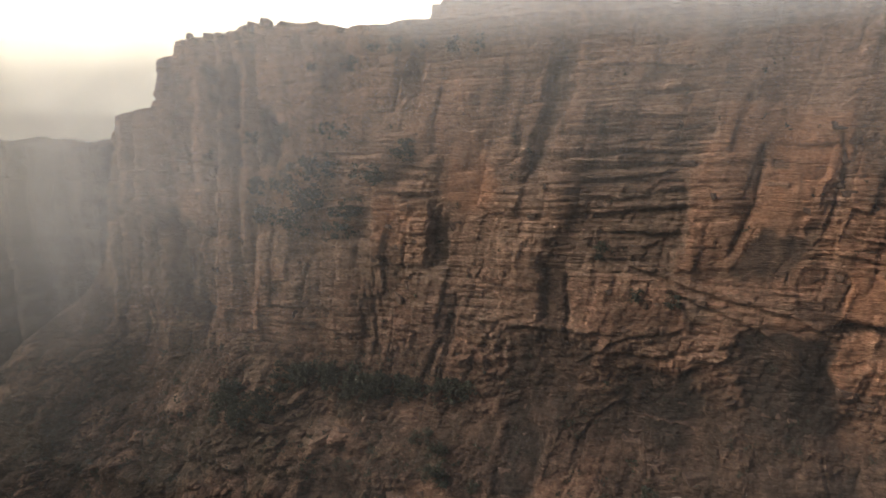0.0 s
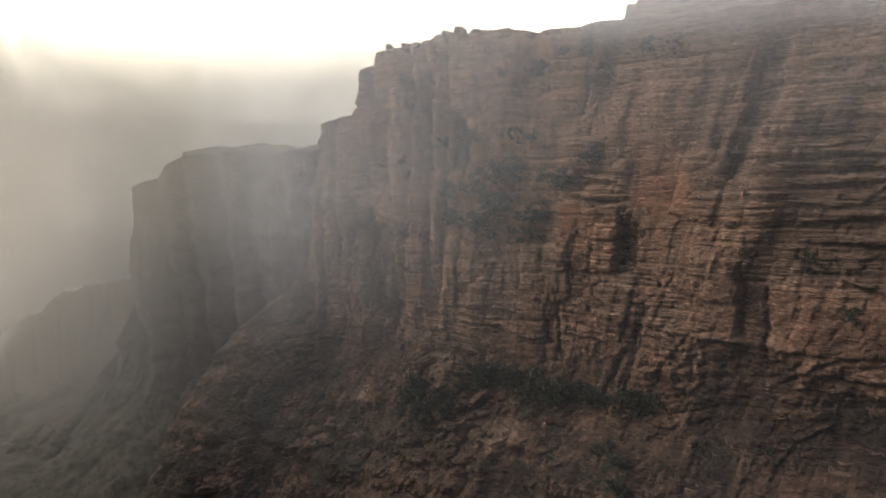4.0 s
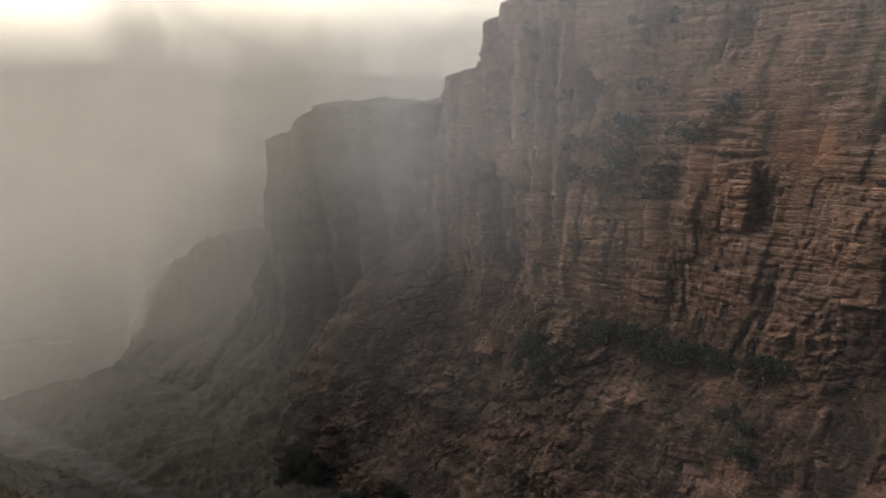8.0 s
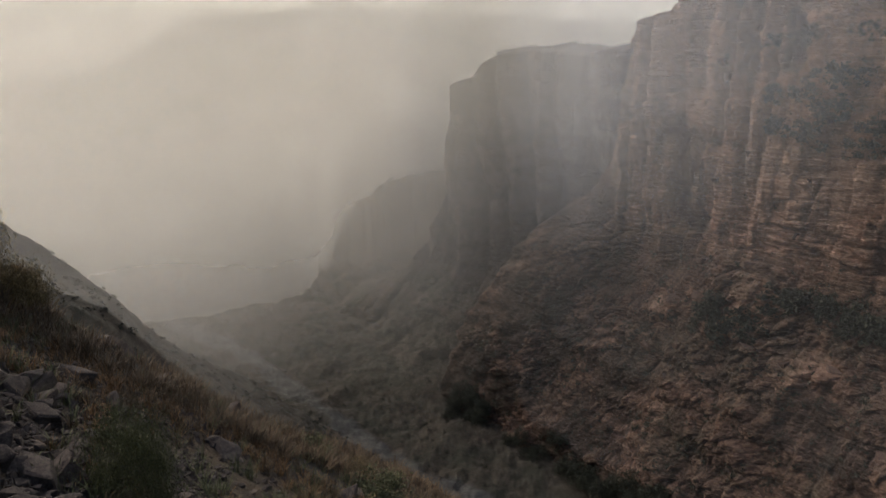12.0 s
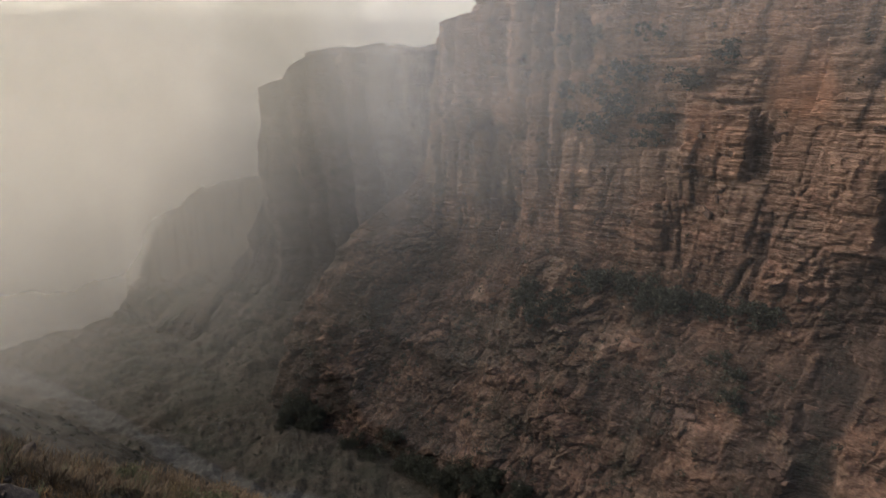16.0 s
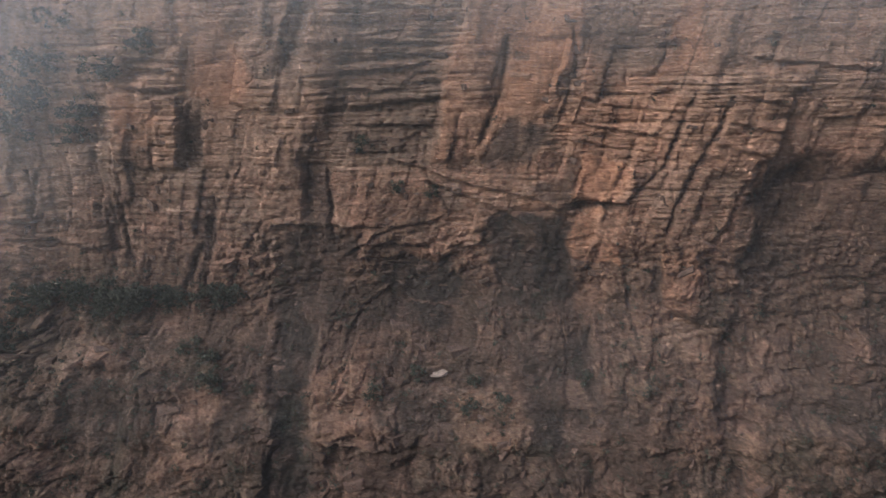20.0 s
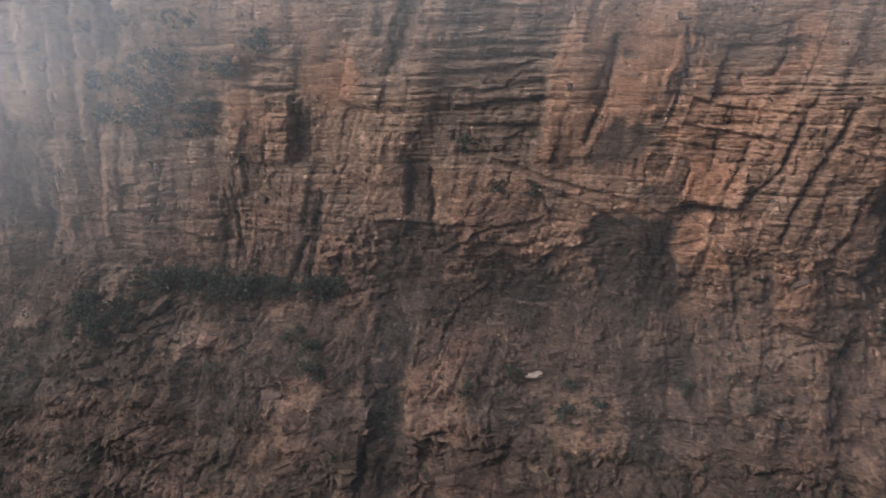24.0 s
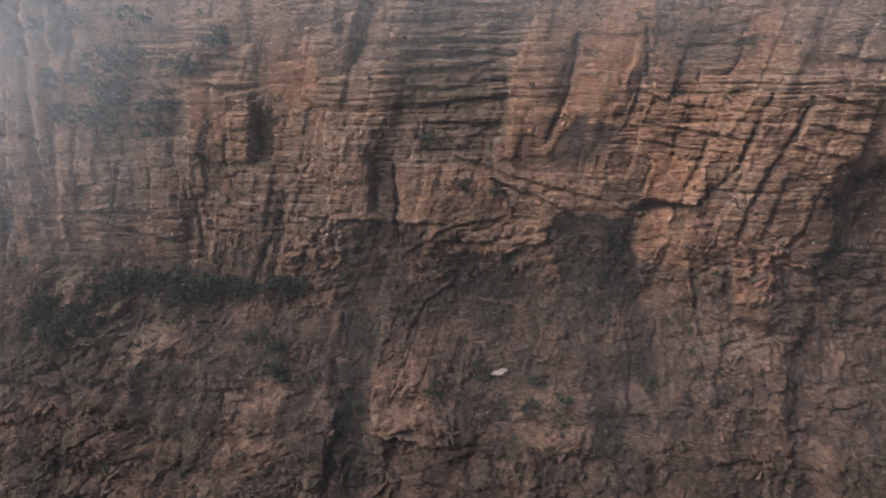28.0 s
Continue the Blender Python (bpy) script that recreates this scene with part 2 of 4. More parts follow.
def place(s, z, out):
    """A point of the cliff: s metres to the left along the face, z up, out metres towards the valley."""
    s, z, out = np.broadcast_arrays(s, z, out)
    p = AHEAD * (FACE - out)[..., None] + LEFT * s[..., None]
    p[..., 2] = z
    return p


def spot(s, z, ds, dz, s0, z0, edge=0.25, lean=0.0):
    """A soft-edged box at (s0, z0), ds by dz across: 1 inside, 0 outside. lean: metres to the left per metre up."""
    a = np.abs((s - s0 - lean * (z - z0)) / (ds / 2))
    b = np.abs((z - z0) / (dz / 2))
    return smooth(1 + edge, 1 - edge, a) * smooth(1 + edge, 1 - edge, b)


def rim_height(s):
    """How high the face goes before it sets back."""
    return np.interp(s, (76, 80, 88, 95, 105, 113, 121, 131, 140, 150), (34.0, 33.2, 32.8, 33.1, 34.8, 35.6, 35.4, 33.8, 32.8, 32.0))


# stretches of wall in thin beds: along, up, wide, high, lean, how strong
BEDDED = ((18, -6, 34, 46, -0.15, 1.0), (86, -6, 34, 26, 0, 0.75), (60, -2, 20, 20, 0, 0.45), (40, -8, 16, 22, 0, 0.5), (-36, -16, 36, 26, -0.1, 0.6),
          (-62, -24, 30, 34, -0.4, 0.55), (118, -48, 26, 16, 0, 0.5), (160, 5, 22, 60, 0, 0.45), (-12, -8, 22, 34, -0.25, 0.25), (75, 22, 90, 12, 0, 0.35))


def cliff_shape(s, z):
    """How far the face stands out at (s, z), and its values of colour."""
    ws = s + 1.0 * fbm(s / 14, z / 9, 11, 3)
    wz = z + 0.03 * s + 1.2 * fbm(s / 30, z / 20, 12, 3)
    right = smooth(95, 55, s)
    js = ws + 0.30 * z * right                                   # joints lean with the height
    low = smooth(-50, -70, z + 10 * fbm(s / 22, z / 30, 13, 4) + 20 * smooth(92, 62, s) - 24 * smooth(166, 190, s))  # broken skirt below the beds
    high = 1 - low
    # buttresses and cracks
    plain = out = 2.6 * fbm(js / 36, z / 120, 21, 3) + 1.1 * fbm(js / 12, z / 70, 24, 3)
    crack = ridge(js / 10, z / 50, 31, 2)
    out = out - 0.9 * (1 - smooth(0, 0.1, crack)) * (0.4 + 0.6 * high)
    # beds at three sizes
    a, slot_a, band_a = strata(js, wz, 6.5, 15, 41)
    b, slot_b, band_b = strata(js, wz, 2.7, 8, 51)
    c, slot_c, band_c = strata(js, wz, 1.15, 3.5, 61)
    ps, pz = js + 1.0 * fbm(s / 9, z / 14, 72, 4, 0.6), wz + 1.0 * fbm(s / 16, z / 16, 73, 4, 0.6)
    slab, panel = beds(ps, pz, 17, 10, 75)
    slab_b, panel_b = beds(ps, pz, 7, 4.5, 78)
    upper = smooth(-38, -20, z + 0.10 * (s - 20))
    bedded = np.maximum.reduce([w * spot(ws, wz, wide, tall, s0, z0, 0.35, lean) for s0, z0, wide, tall, lean, w in BEDDED])
    strength = 0.12 + 0.3 * smooth(0.35, 0.65, 0.45 * panel + 0.35 * panel_b + 0.4 * fbm(s / 22, z / 12, 71, 3) + 0.15 * upper) + 0.6 * bedded
    out += high * (0.9 * slab + 0.55 * slab_b)
    plain = plain + high * (0.8 * slab + 0.3 * slab_b)
    out += high * strength * (0.8 * a + 1.0 * b + 0.55 * c - 0.6 * slot_a - 0.8 * slot_b - 0.35 * slot_c) * (0.7 + 0.6 * fbm(ws / 7, wz / 9, 57, 3)) - high * 0.8 * (1 - smooth(0, 0.16, ridge(js / 5.5, wz / 16, 33, 2)))
    out += high * 4.0 * smooth(95, 125, s) * (ridge(ws / 7, z / 90, 87, 2) - 0.4)          # columns at the corner
    # deeper blocks and joints towards the left corner
    corner_zone = high * smooth(62, 100, s)
    out += corner_zone * (0.5 * slab_b + 0.7 * fbm(ws / 8, z / 18, 105, 3, 0.5) - 1.2 * (1 - smooth(0, 0.2, ridge(ws / 8, z / 30, 107, 2))))
    # skirt: broken ledges, boulders, ribs and runnels that fan out downwards
    depth = np.clip(-50 - z + 4 * fbm(s / 17, z / 12, 82, 3) + 14 * smooth(168, 196, s), 0, None)
    step = depth / 8.0 + 0.5 * fbm(s / 12, z * 0, 83, 3)
    ledge = np.floor(step) + smooth(0.45, 1.0, step - np.floor(step))
    out += 0.63 * smooth(0, 30, depth) * (0.45 * depth + 0.55 * 8.0 * ledge)
    plain = plain + 0.63 * smooth(0, 30, depth) * depth
    run = ridge((s + 0.15 * z) / 15, z / 40, 81, 3)
    rib = ridge((ws + 0.2 * z) / 6.5, z / 22, 85, 3)
    us, uz = s + 4 * fbm(s / 9, z / 7, 86, 4, 0.6), z + 4 * fbm(s / 9, z / 7, 88, 4, 0.6)
    big, tone_big = cells(us / 6.5, uz / 5.0, 91)
    small, tone_small = cells(us / 2.4, uz / 1.8, 94)
    tiny, tone_tiny = cells(s / 1.1 + us / 8, z / 0.85, 99)
    lump = 1 - np.abs(fbm(us / 5, uz / 4, 93, 4, 0.6)) * 2
    rough = smooth(-0.35, 0.35, fbm(s / 18, z / 14, 96, 3))
    dip, slot_d, band_d = strata(ws, z + 0.16 * s + 3 * fbm(s / 20, z / 20, 98, 3), 3.4, 6, 111)        # beds that dip to the right
    out += low * (1.5 * run - 0.8 + 1.4 * fbm(s / 10, z / 8, 92, 5, 0.6) + 0.6 * rib + 0.8 * lump + smooth(80, 20, s) * (0.45 * dip - 0.25 * slot_d)
                  + (0.35 + 0.65 * rough) * (big * 1.9 * (0.25 + tone_big) + small * 1.2 * (0.2 + tone_small)) + 0.45 * tiny * tone_tiny)
    out += high * (0.25 * big + (1.15 - strength) * 0.3 * small)
    out += 0.2 * fbm(s / 1.3, z / 0.9, 95, 3)
    mid = high * smooth(-40, -52, z + 8 * fbm(s / 18, z / 20, 113, 3)) * smooth(70, 52, s)      # broken ledges under the beds, on the right
    out += mid * (0.6 * dip - 0.35 * slot_d + 0.9 * fbm(us / 6, uz / 5, 114, 4, 0.6) + 1.3 * big * tone_big + 0.9 * small * tone_small + 0.3 * tiny * tone_tiny)
    # set-back above the rim
    rim = rim_height(s) + 1.2 * fbm(s / 8, s * 0, 97, 3)
    out -= 0.9 * np.clip(z - rim, 0, None) + 3 * smooth(0, 1.5, z - rim)
    patch = np.clip(0.5 + 0.9 * fbm(us / 8, uz / 6, 101, 5, 0.65) + 0.35 * fbm((s + 0.2 * z) / 9, z / 26, 102, 3), 0, 1)
    # The upper wall's stronger skylight is put into its paler tone.
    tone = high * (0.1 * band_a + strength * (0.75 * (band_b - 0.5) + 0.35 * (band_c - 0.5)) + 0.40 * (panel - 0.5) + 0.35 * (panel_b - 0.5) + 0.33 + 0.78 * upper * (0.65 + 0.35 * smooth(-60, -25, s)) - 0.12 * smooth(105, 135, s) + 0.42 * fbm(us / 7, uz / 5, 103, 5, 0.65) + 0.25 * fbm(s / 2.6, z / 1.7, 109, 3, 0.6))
    tone += mid * (0.35 * (tone_small - 0.5) + 0.35 * (tone_big - 0.5) + 0.3 * (band_d - 0.5))
    tone += low * (0.5 * (tone_big - 0.5) + 0.55 * (tone_small - 0.5) + 0.2 * (tone_tiny - 0.5) + 0.9 * (patch - 0.5) + 0.3 * (band_d - 0.5) + 0.27 + 0.3 * fbm(s / 3, z / 2.4, 108, 3, 0.6))
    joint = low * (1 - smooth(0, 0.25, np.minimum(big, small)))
    return out, plain, crack, low, tone, joint


def corner(z):
    """Where along the face its left corner stands at height z."""
    return np.interp(z, (-130, -105, -90, -75, -62, -52, -42, -30, -15, 4, 9, 12.5, 13.7, 16, 27, 33, 36), (204, 213, 211, 208, 203, 195, 185, 177, 175, 173, 171, 164, 157, 156, 154, 147, 141))


SCARS = []


def scar(name, along, up, wide, high, out, lean=0.0, ochre=0.0, dark=0.0, pale=0.0, soft=0.15):
    """A part of the face with a shape of its own, that stands out or back: its middle, size, and colour of rock,
    painted shade and light included.
    """
    SCARS.append((along, up, wide, high, out, lean, ochre, dark, pale, soft))


# In slots, recesses, gullies and undercuts the dark value paints their shade.
scar("orange_pillar", -11.0, -8.4, 28.5, 38.5, 1.3, lean=-0.25, ochre=0.55, soft=0.12)
scar("orange_core", -18.3, -5.1, 13.5, 21.0, 0.4, lean=-0.25, ochre=0.7, soft=0.3)
scar("niche", -14.7, -2.5, 3.6, 1.6, -0.9, dark=0.35, soft=0.4)
scar("ledge_under_niche", -14.3, -6.7, 4.1, 1.1, 0.9, pale=0.6, soft=0.3)
scar("dark_patch_on_pillar", -15.6, -23.7, 11.1, 11.8, -0.3, lean=-0.5, dark=0.75, soft=0.35)
scar("banded_wall", 17.7, -10.2, 27.4, 34.2, -1.2, lean=-0.15, dark=0.3, soft=0.3)
scar("banded_wall_foot", 13.6, -18.3, 18.0, 18.5, -0.8, lean=-0.2, dark=0.35, soft=0.3)
scar("buff_rib", 32.9, -5.3, 7.5, 31.7, 0.9, lean=-0.25, ochre=0.2, pale=0.35, soft=0.25)
scar("upper_gully", 37.0, 10.7, 6.0, 28.0, -2.6, lean=-0.3, dark=0.45, soft=0.6)
scar("gully_top", 34.8, 20.8, 6.9, 16.1, -1.5, lean=-0.15, dark=0.35, soft=0.5)
scar("tall_block", 77.5, -20.7, 14.3, 17.4, 2.4, ochre=0.3, soft=0.1)
scar("block_face", 81.9, -17.1, 5.7, 10.1, 0.5, ochre=0.95, soft=0.2)
scar("block_slot", 66.5, -23.4, 5.0, 14.5, -2.2, dark=0.45, soft=0.55)
scar("dusty_scar", 59.4, -5.7, 13.5, 17.8, 0.2, lean=0.05, ochre=0.7, soft=0.35)
scar("rusty_slab", 55.9, -26.2, 13.0, 21.9, 0.2, ochre=0.25, dark=0.2)
scar("buff_slab", 44.3, -32.2, 10.3, 23.0, 0.9, lean=-0.05, ochre=0.25, pale=0.2, soft=0.12)
scar("dark_panel", 35.2, -36.4, 7.0, 14.5, -0.9, dark=0.55, soft=0.3)
scar("long_ledge", 43.6, -44.0, 37.7, 1.2, 0.5, pale=0.12, soft=0.3)
scar("dark_wall_left", 36.4, -55.4, 18.4, 20.5, -0.8, dark=0.75, soft=0.3)
scar("smooth_slab", 58.3, -57.0, 10.6, 17.5, 0.5, ochre=0.15)
scar("long_crack", 65.1, -51.5, 1.7, 23.2, -1.43, lean=-0.05, dark=0.49, soft=0.4)
scar("white_streak", 47.3, -49.1, 1.2, 4.5, 0.2, lean=-0.1, pale=1.0, soft=0.3)
scar("hanging_slab", -35.5, -32.5, 14.0, 10.4, 1.7, lean=-0.3, ochre=0.85, soft=0.1)
scar("undercut", -34.1, -39.0, 16.3, 2.0, -1.3, dark=0.5, soft=0.5)
scar("pink_slab", -34.2, -46.9, 13.7, 13.2, 0.7, lean=-0.05, ochre=0.75)
scar("pink_foot", -32.2, -60.9, 12.3, 13.7, 0.2, lean=-0.1, ochre=0.4, soft=0.3)
scar("hole", -23.5, -35.0, 6.6, 4.6, -1.2, dark=0.6, soft=0.4)
scar("buff_buttress", -57.1, -29.0, 31.2, 41.5, 2.6, lean=-0.42, ochre=0.2, pale=0.3, soft=0.12)
scar("buttress_beds", -64.3, -20.9, 27.3, 16.4, 0.8, lean=-0.45, ochre=0.35, pale=0.3, soft=0.2)
scar("red_beds", -38.7, -18.7, 26.0, 17.1, 0.7, lean=-0.1, ochre=0.4, soft=0.2)
scar("upper_stain", -42.1, 0.8, 18.6, 9.0, -0.5, lean=-0.4, dark=0.4, soft=0.4)
scar("bright_pane", -53.2, 5.7, 5.9, 8.2, 0.8, lean=-0.3, ochre=0.7, soft=0.2)
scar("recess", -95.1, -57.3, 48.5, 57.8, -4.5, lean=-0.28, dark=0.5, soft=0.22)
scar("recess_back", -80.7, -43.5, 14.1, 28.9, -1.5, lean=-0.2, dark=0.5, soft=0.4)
scar("rounded_pillar", -56.4, -56.7, 9.8, 13.4, 2.0, ochre=0.45, soft=0.12)
scar("pillar_slot", -62.7, -58.0, 1.4, 13.0, -0.99, dark=0.45, soft=0.4)
scar("slot_left_of_pillar", -49.9, -57.4, 1.9, 10.4, -0.77, dark=0.39, soft=0.4)
scar("pale_rubble", -51.4, -68.5, 17.7, 9.4, 0.8, ochre=0.2, pale=0.5, soft=0.35)
scar("black_fissure", -43.0, -65.2, 1.0, 11.3, -1.21, dark=0.52, soft=0.4)
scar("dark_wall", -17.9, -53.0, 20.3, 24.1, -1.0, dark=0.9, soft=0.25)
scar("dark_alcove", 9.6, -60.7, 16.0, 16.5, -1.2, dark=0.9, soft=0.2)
scar("alcove_ledge", 7.0, -63.9, 12.3, 0.6, 0.8, pale=0.4, soft=0.3)
scar("rust_patch", 22.0, -71.2, 9.9, 5.0, 0.3, ochre=0.55, soft=0.35)
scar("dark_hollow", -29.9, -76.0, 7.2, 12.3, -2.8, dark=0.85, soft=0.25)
scar("pale_shoulder", -28.0, -81.5, 8.1, 5.1, 1.0, ochre=0.2, pale=0.55, soft=0.3)
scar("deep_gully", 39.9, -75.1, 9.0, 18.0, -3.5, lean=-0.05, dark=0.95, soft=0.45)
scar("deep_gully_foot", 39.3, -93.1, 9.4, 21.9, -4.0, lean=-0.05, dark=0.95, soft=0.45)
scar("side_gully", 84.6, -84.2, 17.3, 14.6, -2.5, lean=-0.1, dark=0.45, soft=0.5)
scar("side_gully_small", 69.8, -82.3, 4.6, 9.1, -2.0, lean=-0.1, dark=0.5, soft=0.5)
scar("pale_triangle", 2.2, -36.7, 6.0, 6.8, 0.9, pale=0.6, soft=0.3)
scar("slanting_crest", 13.2, -47.8, 23.2, 2.5, 0.2, pale=0.05, soft=0.5)
scar("low_slab", 21.7, -96.2, 12.0, 7.5, 0.6, ochre=0.15)
scar("low_slab_top", 25.7, -91.1, 19.5, 1.9, 1.0, pale=0.35, soft=0.35)
scar("corner_column", 165.0, -16.2, 16.3, 57.6, 1.2, dark=0.05, pale=0.15, soft=0.2)
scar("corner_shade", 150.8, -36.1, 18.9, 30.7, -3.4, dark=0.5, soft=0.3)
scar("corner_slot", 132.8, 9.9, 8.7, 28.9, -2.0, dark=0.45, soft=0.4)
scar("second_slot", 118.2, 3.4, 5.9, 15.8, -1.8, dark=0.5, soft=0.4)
scar("lit_pillar", 135.4, -37.0, 10.0, 23.1, 1.6, ochre=0.25, soft=0.2)
scar("buff_wall", 115.2, -41.6, 15.1, 20.9, 0.6, ochre=0.3, pale=0.15, soft=0.3)
scar("rim_slot_a", 75.2, 19.7, 4.2, 10.8, -1.8, lean=-0.2, dark=0.5, soft=0.4)
scar("rim_slot_b", 96.0, 20.8, 7.7, 10.5, -1.5, dark=0.4, soft=0.4)
# Broad dark tone of the foot, its dimmer light included.
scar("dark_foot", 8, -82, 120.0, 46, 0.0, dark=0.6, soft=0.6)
scar("corner_joint", 129.3, 5.7, 2.3, 12.9, -1.43, dark=0.45, soft=0.5)
scar("corner_joint", 117.5, 4.0, 4.8, 12.7, -2.6, dark=0.65, soft=0.5)
scar("tan_column", 124.1, 5.7, 7.8, 16.0, 1.6, ochre=0.1, pale=0.45, soft=0.3)
scar("corner_joint", 146.2, 6.6, 7.1, 29.7, -2.2, dark=0.45, soft=0.6)
scar("tan_column", 163.2, -4.3, 12.2, 29.1, 1.4, pale=0.4, soft=0.4)
scar("tan_column", 137.0, 0.8, 7.9, 21.3, 1.2, ochre=0.1, pale=0.35, soft=0.4)
scar("orange_block", 80.7, -15.3, 10.8, 17.6, 1.6, ochre=0.6, pale=0.2, soft=0.2)
scar("leaning_joint", 74.4, 15.6, 2.3, 17.4, -1.32, lean=-0.3, dark=0.39, soft=0.5)
# A paler colour carries the light on these beds.
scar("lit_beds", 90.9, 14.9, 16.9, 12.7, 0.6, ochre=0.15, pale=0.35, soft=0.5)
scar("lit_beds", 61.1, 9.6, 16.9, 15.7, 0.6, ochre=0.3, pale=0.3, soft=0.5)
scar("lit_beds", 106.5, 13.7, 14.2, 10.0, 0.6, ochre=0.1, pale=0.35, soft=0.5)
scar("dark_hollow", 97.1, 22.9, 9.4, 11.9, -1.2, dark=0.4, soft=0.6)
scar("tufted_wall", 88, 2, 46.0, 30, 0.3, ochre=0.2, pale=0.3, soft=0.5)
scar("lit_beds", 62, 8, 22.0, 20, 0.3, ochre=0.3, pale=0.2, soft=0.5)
scar("tan_foot", 96, -76, 26.0, 9, 0.5, ochre=0.15, pale=0.4, soft=0.5)
scar("tan_foot", 64, -88, 14.0, 16, 0.4, ochre=0.15, pale=0.35, soft=0.5)
scar("tan_foot", 28, -82, 16.0, 14, 0.4, ochre=0.25, pale=0.3, soft=0.5)
scar("tan_foot", -8, -86, 18.0, 12, 0.4, ochre=0.25, pale=0.25, soft=0.5)
scar("tan_ledge", 115.1, -65.5, 13.5, 11.1, 1.2, ochre=0.1, pale=0.6, soft=0.3)
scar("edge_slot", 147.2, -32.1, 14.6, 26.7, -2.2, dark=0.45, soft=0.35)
scar("small_cave", 92.1, -41.3, 1.7, 3.0, -0.83, dark=0.45, soft=0.4)
scar("pale_scree", 142.0, -72.5, 7.8, 3.4, 0.4, pale=0.7, soft=0.4)


SEAMS = []


def crack(wide, deep, *places):
    """An open joint in the face through the places (along, up)."""
    SEAMS.extend((False, wide, deep, *a, *b) for a, b in zip(places, places[1:]))


def ledge(wide, deep, *places):
    """A lip of rock with a hollow under it, through the places (along, up)."""
    SEAMS.extend((True, wide, deep, *a, *b) for a, b in zip(places, places[1:]))


crack(0.8, 1.6, (-11.3, 2.1), (-9.8, -11.0), (-5.1, -23.7))
crack(0.5, 1.2, (-26.7, 4.6), (-27.5, -5.6), (-24.6, -15.9))
crack(0.7, 1.5, (-53.6, -17.1), (-50.2, -28.8), (-41.4, -37.6))
crack(0.7, 1.6, (-64.9, -11.0), (-59.8, -24.7), (-53.1, -38.2), (-52.0, -45.9))
crack(0.8, 1.5, (38.3, -27.2), (38.4, -42.2))
crack(0.5, 1.0, (33.1, -28.4), (31.6, -40.8))
crack(0.8, 1.5, (61.0, -38.0), (64.9, -47.1), (69.0, -56.9), (71.8, -64.0))
crack(0.5, 1.0, (105.8, -30.6), (109.1, -47.2))
crack(0.5, 1.0, (87.1, -41.8), (85.0, -52.3))
crack(0.7, 1.6, (-42.1, -53.3), (-43.3, -61.7), (-44.2, -67.8))
crack(0.5, 1.2, (-35.7, -72.9), (-35.5, -80.3))
crack(1.5, 2.2, (36.5, 23.4), (37.8, 5.8), (41.9, -5.3))
crack(0.9, 1.3, (118.8, 11.3), (113.5, -3.0))
crack(0.8, 1.2, (138.4, 26.0), (137.6, 14.8))
crack(0.6, 1.0, (168.8, -32.9), (171.7, -53.0))
crack(0.6, 1.2, (62.5, -37.0), (63.9, -55.1), (65.4, -62.3))
crack(0.5, 1.0, (86.7, -35.3), (86.0, -51.6), (79.4, -62.3))
crack(0.7, 1.4, (31.6, -34.9), (32.6, -44.9))
crack(0.5, 1.2, (8.5, -30.7), (3.3, -39.2))
crack(0.6, 1.2, (78.2, 20.8), (80.5, 10.6))
crack(0.6, 1.0, (131.8, 8.4), (131.8, -3.1))
ledge(0.8, 0.9, (-27.3, -36.0), (-34.7, -36.9), (-41.9, -38.3))
ledge(0.6, 0.7, (67.3, -42.5), (45.9, -43.9), (25.2, -44.4))
ledge(0.7, 1.0, (83.6, -7.0), (76.1, -6.2), (67.6, -7.2))
ledge(0.7, 1.0, (86.2, -2.9), (67.8, -3.6))
ledge(0.7, 0.9, (83.7, -10.1), (70.5, -11.2))
ledge(0.6, 0.7, (121.3, -47.4), (109.5, -48.3), (91.9, -50.7))
ledge(0.6, 0.7, (120.6, -43.8), (105.6, -44.5))
ledge(0.8, 1.0, (16.7, -27.0), (-4.2, -34.0), (-18.8, -36.7), (-28.3, -41.2))
ledge(0.7, 0.9, (8.6, -32.0), (-10.7, -40.2), (-21.6, -46.8))
ledge(0.6, 0.8, (47.2, -43.9), (20.1, -44.2))
ledge(0.7, 0.8, (26.1, 20.5), (14.4, 20.8), (2.6, 19.4))
ledge(0.7, 0.8, (23.3, 14.3), (4.8, 15.2))
ledge(0.7, 0.8, (26.9, 9.6), (5.8, 8.4))
ledge(0.7, 0.9, (25.5, 1.4), (6.1, 0.3))
ledge(0.8, 1.0, (28.3, -6.3), (16.2, -5.4), (6.6, -3.7))
ledge(0.8, 1.0, (29.5, -10.1), (20.0, -10.9), (4.5, -8.4))
ledge(0.8, 1.0, (26.7, -14.7), (3.0, -12.2))
ledge(0.8, 1.0, (22.6, -19.4), (7.8, -18.9))
ledge(0.6, 0.8, (-27.9, -37.4), (-37.8, -38.6))
ledge(0.6, 0.8, (93.4, -4.4), (69.8, -6.0))
ledge(0.5, 0.7, (96.5, -11.4), (85.0, -11.9))
ledge(0.5, 0.7, (96.3, -14.5), (84.3, -15.3))
ledge(0.6, 0.8, (29.5, -51.9), (20.0, -45.3), (4.3, -42.1))
ledge(0.6, 0.8, (28.5, -71.3), (24.3, -64.6), (16.8, -59.2))
ledge(0.7, 0.9, (35.5, -90.7), (25.2, -91.1), (15.7, -92.0))
ledge(0.6, 0.8, (33.1, -96.7), (16.9, -99.9))
ledge(0.6, 0.7, (-25.2, -10.3), (-39.2, -14.4), (-53.1, -14.8))
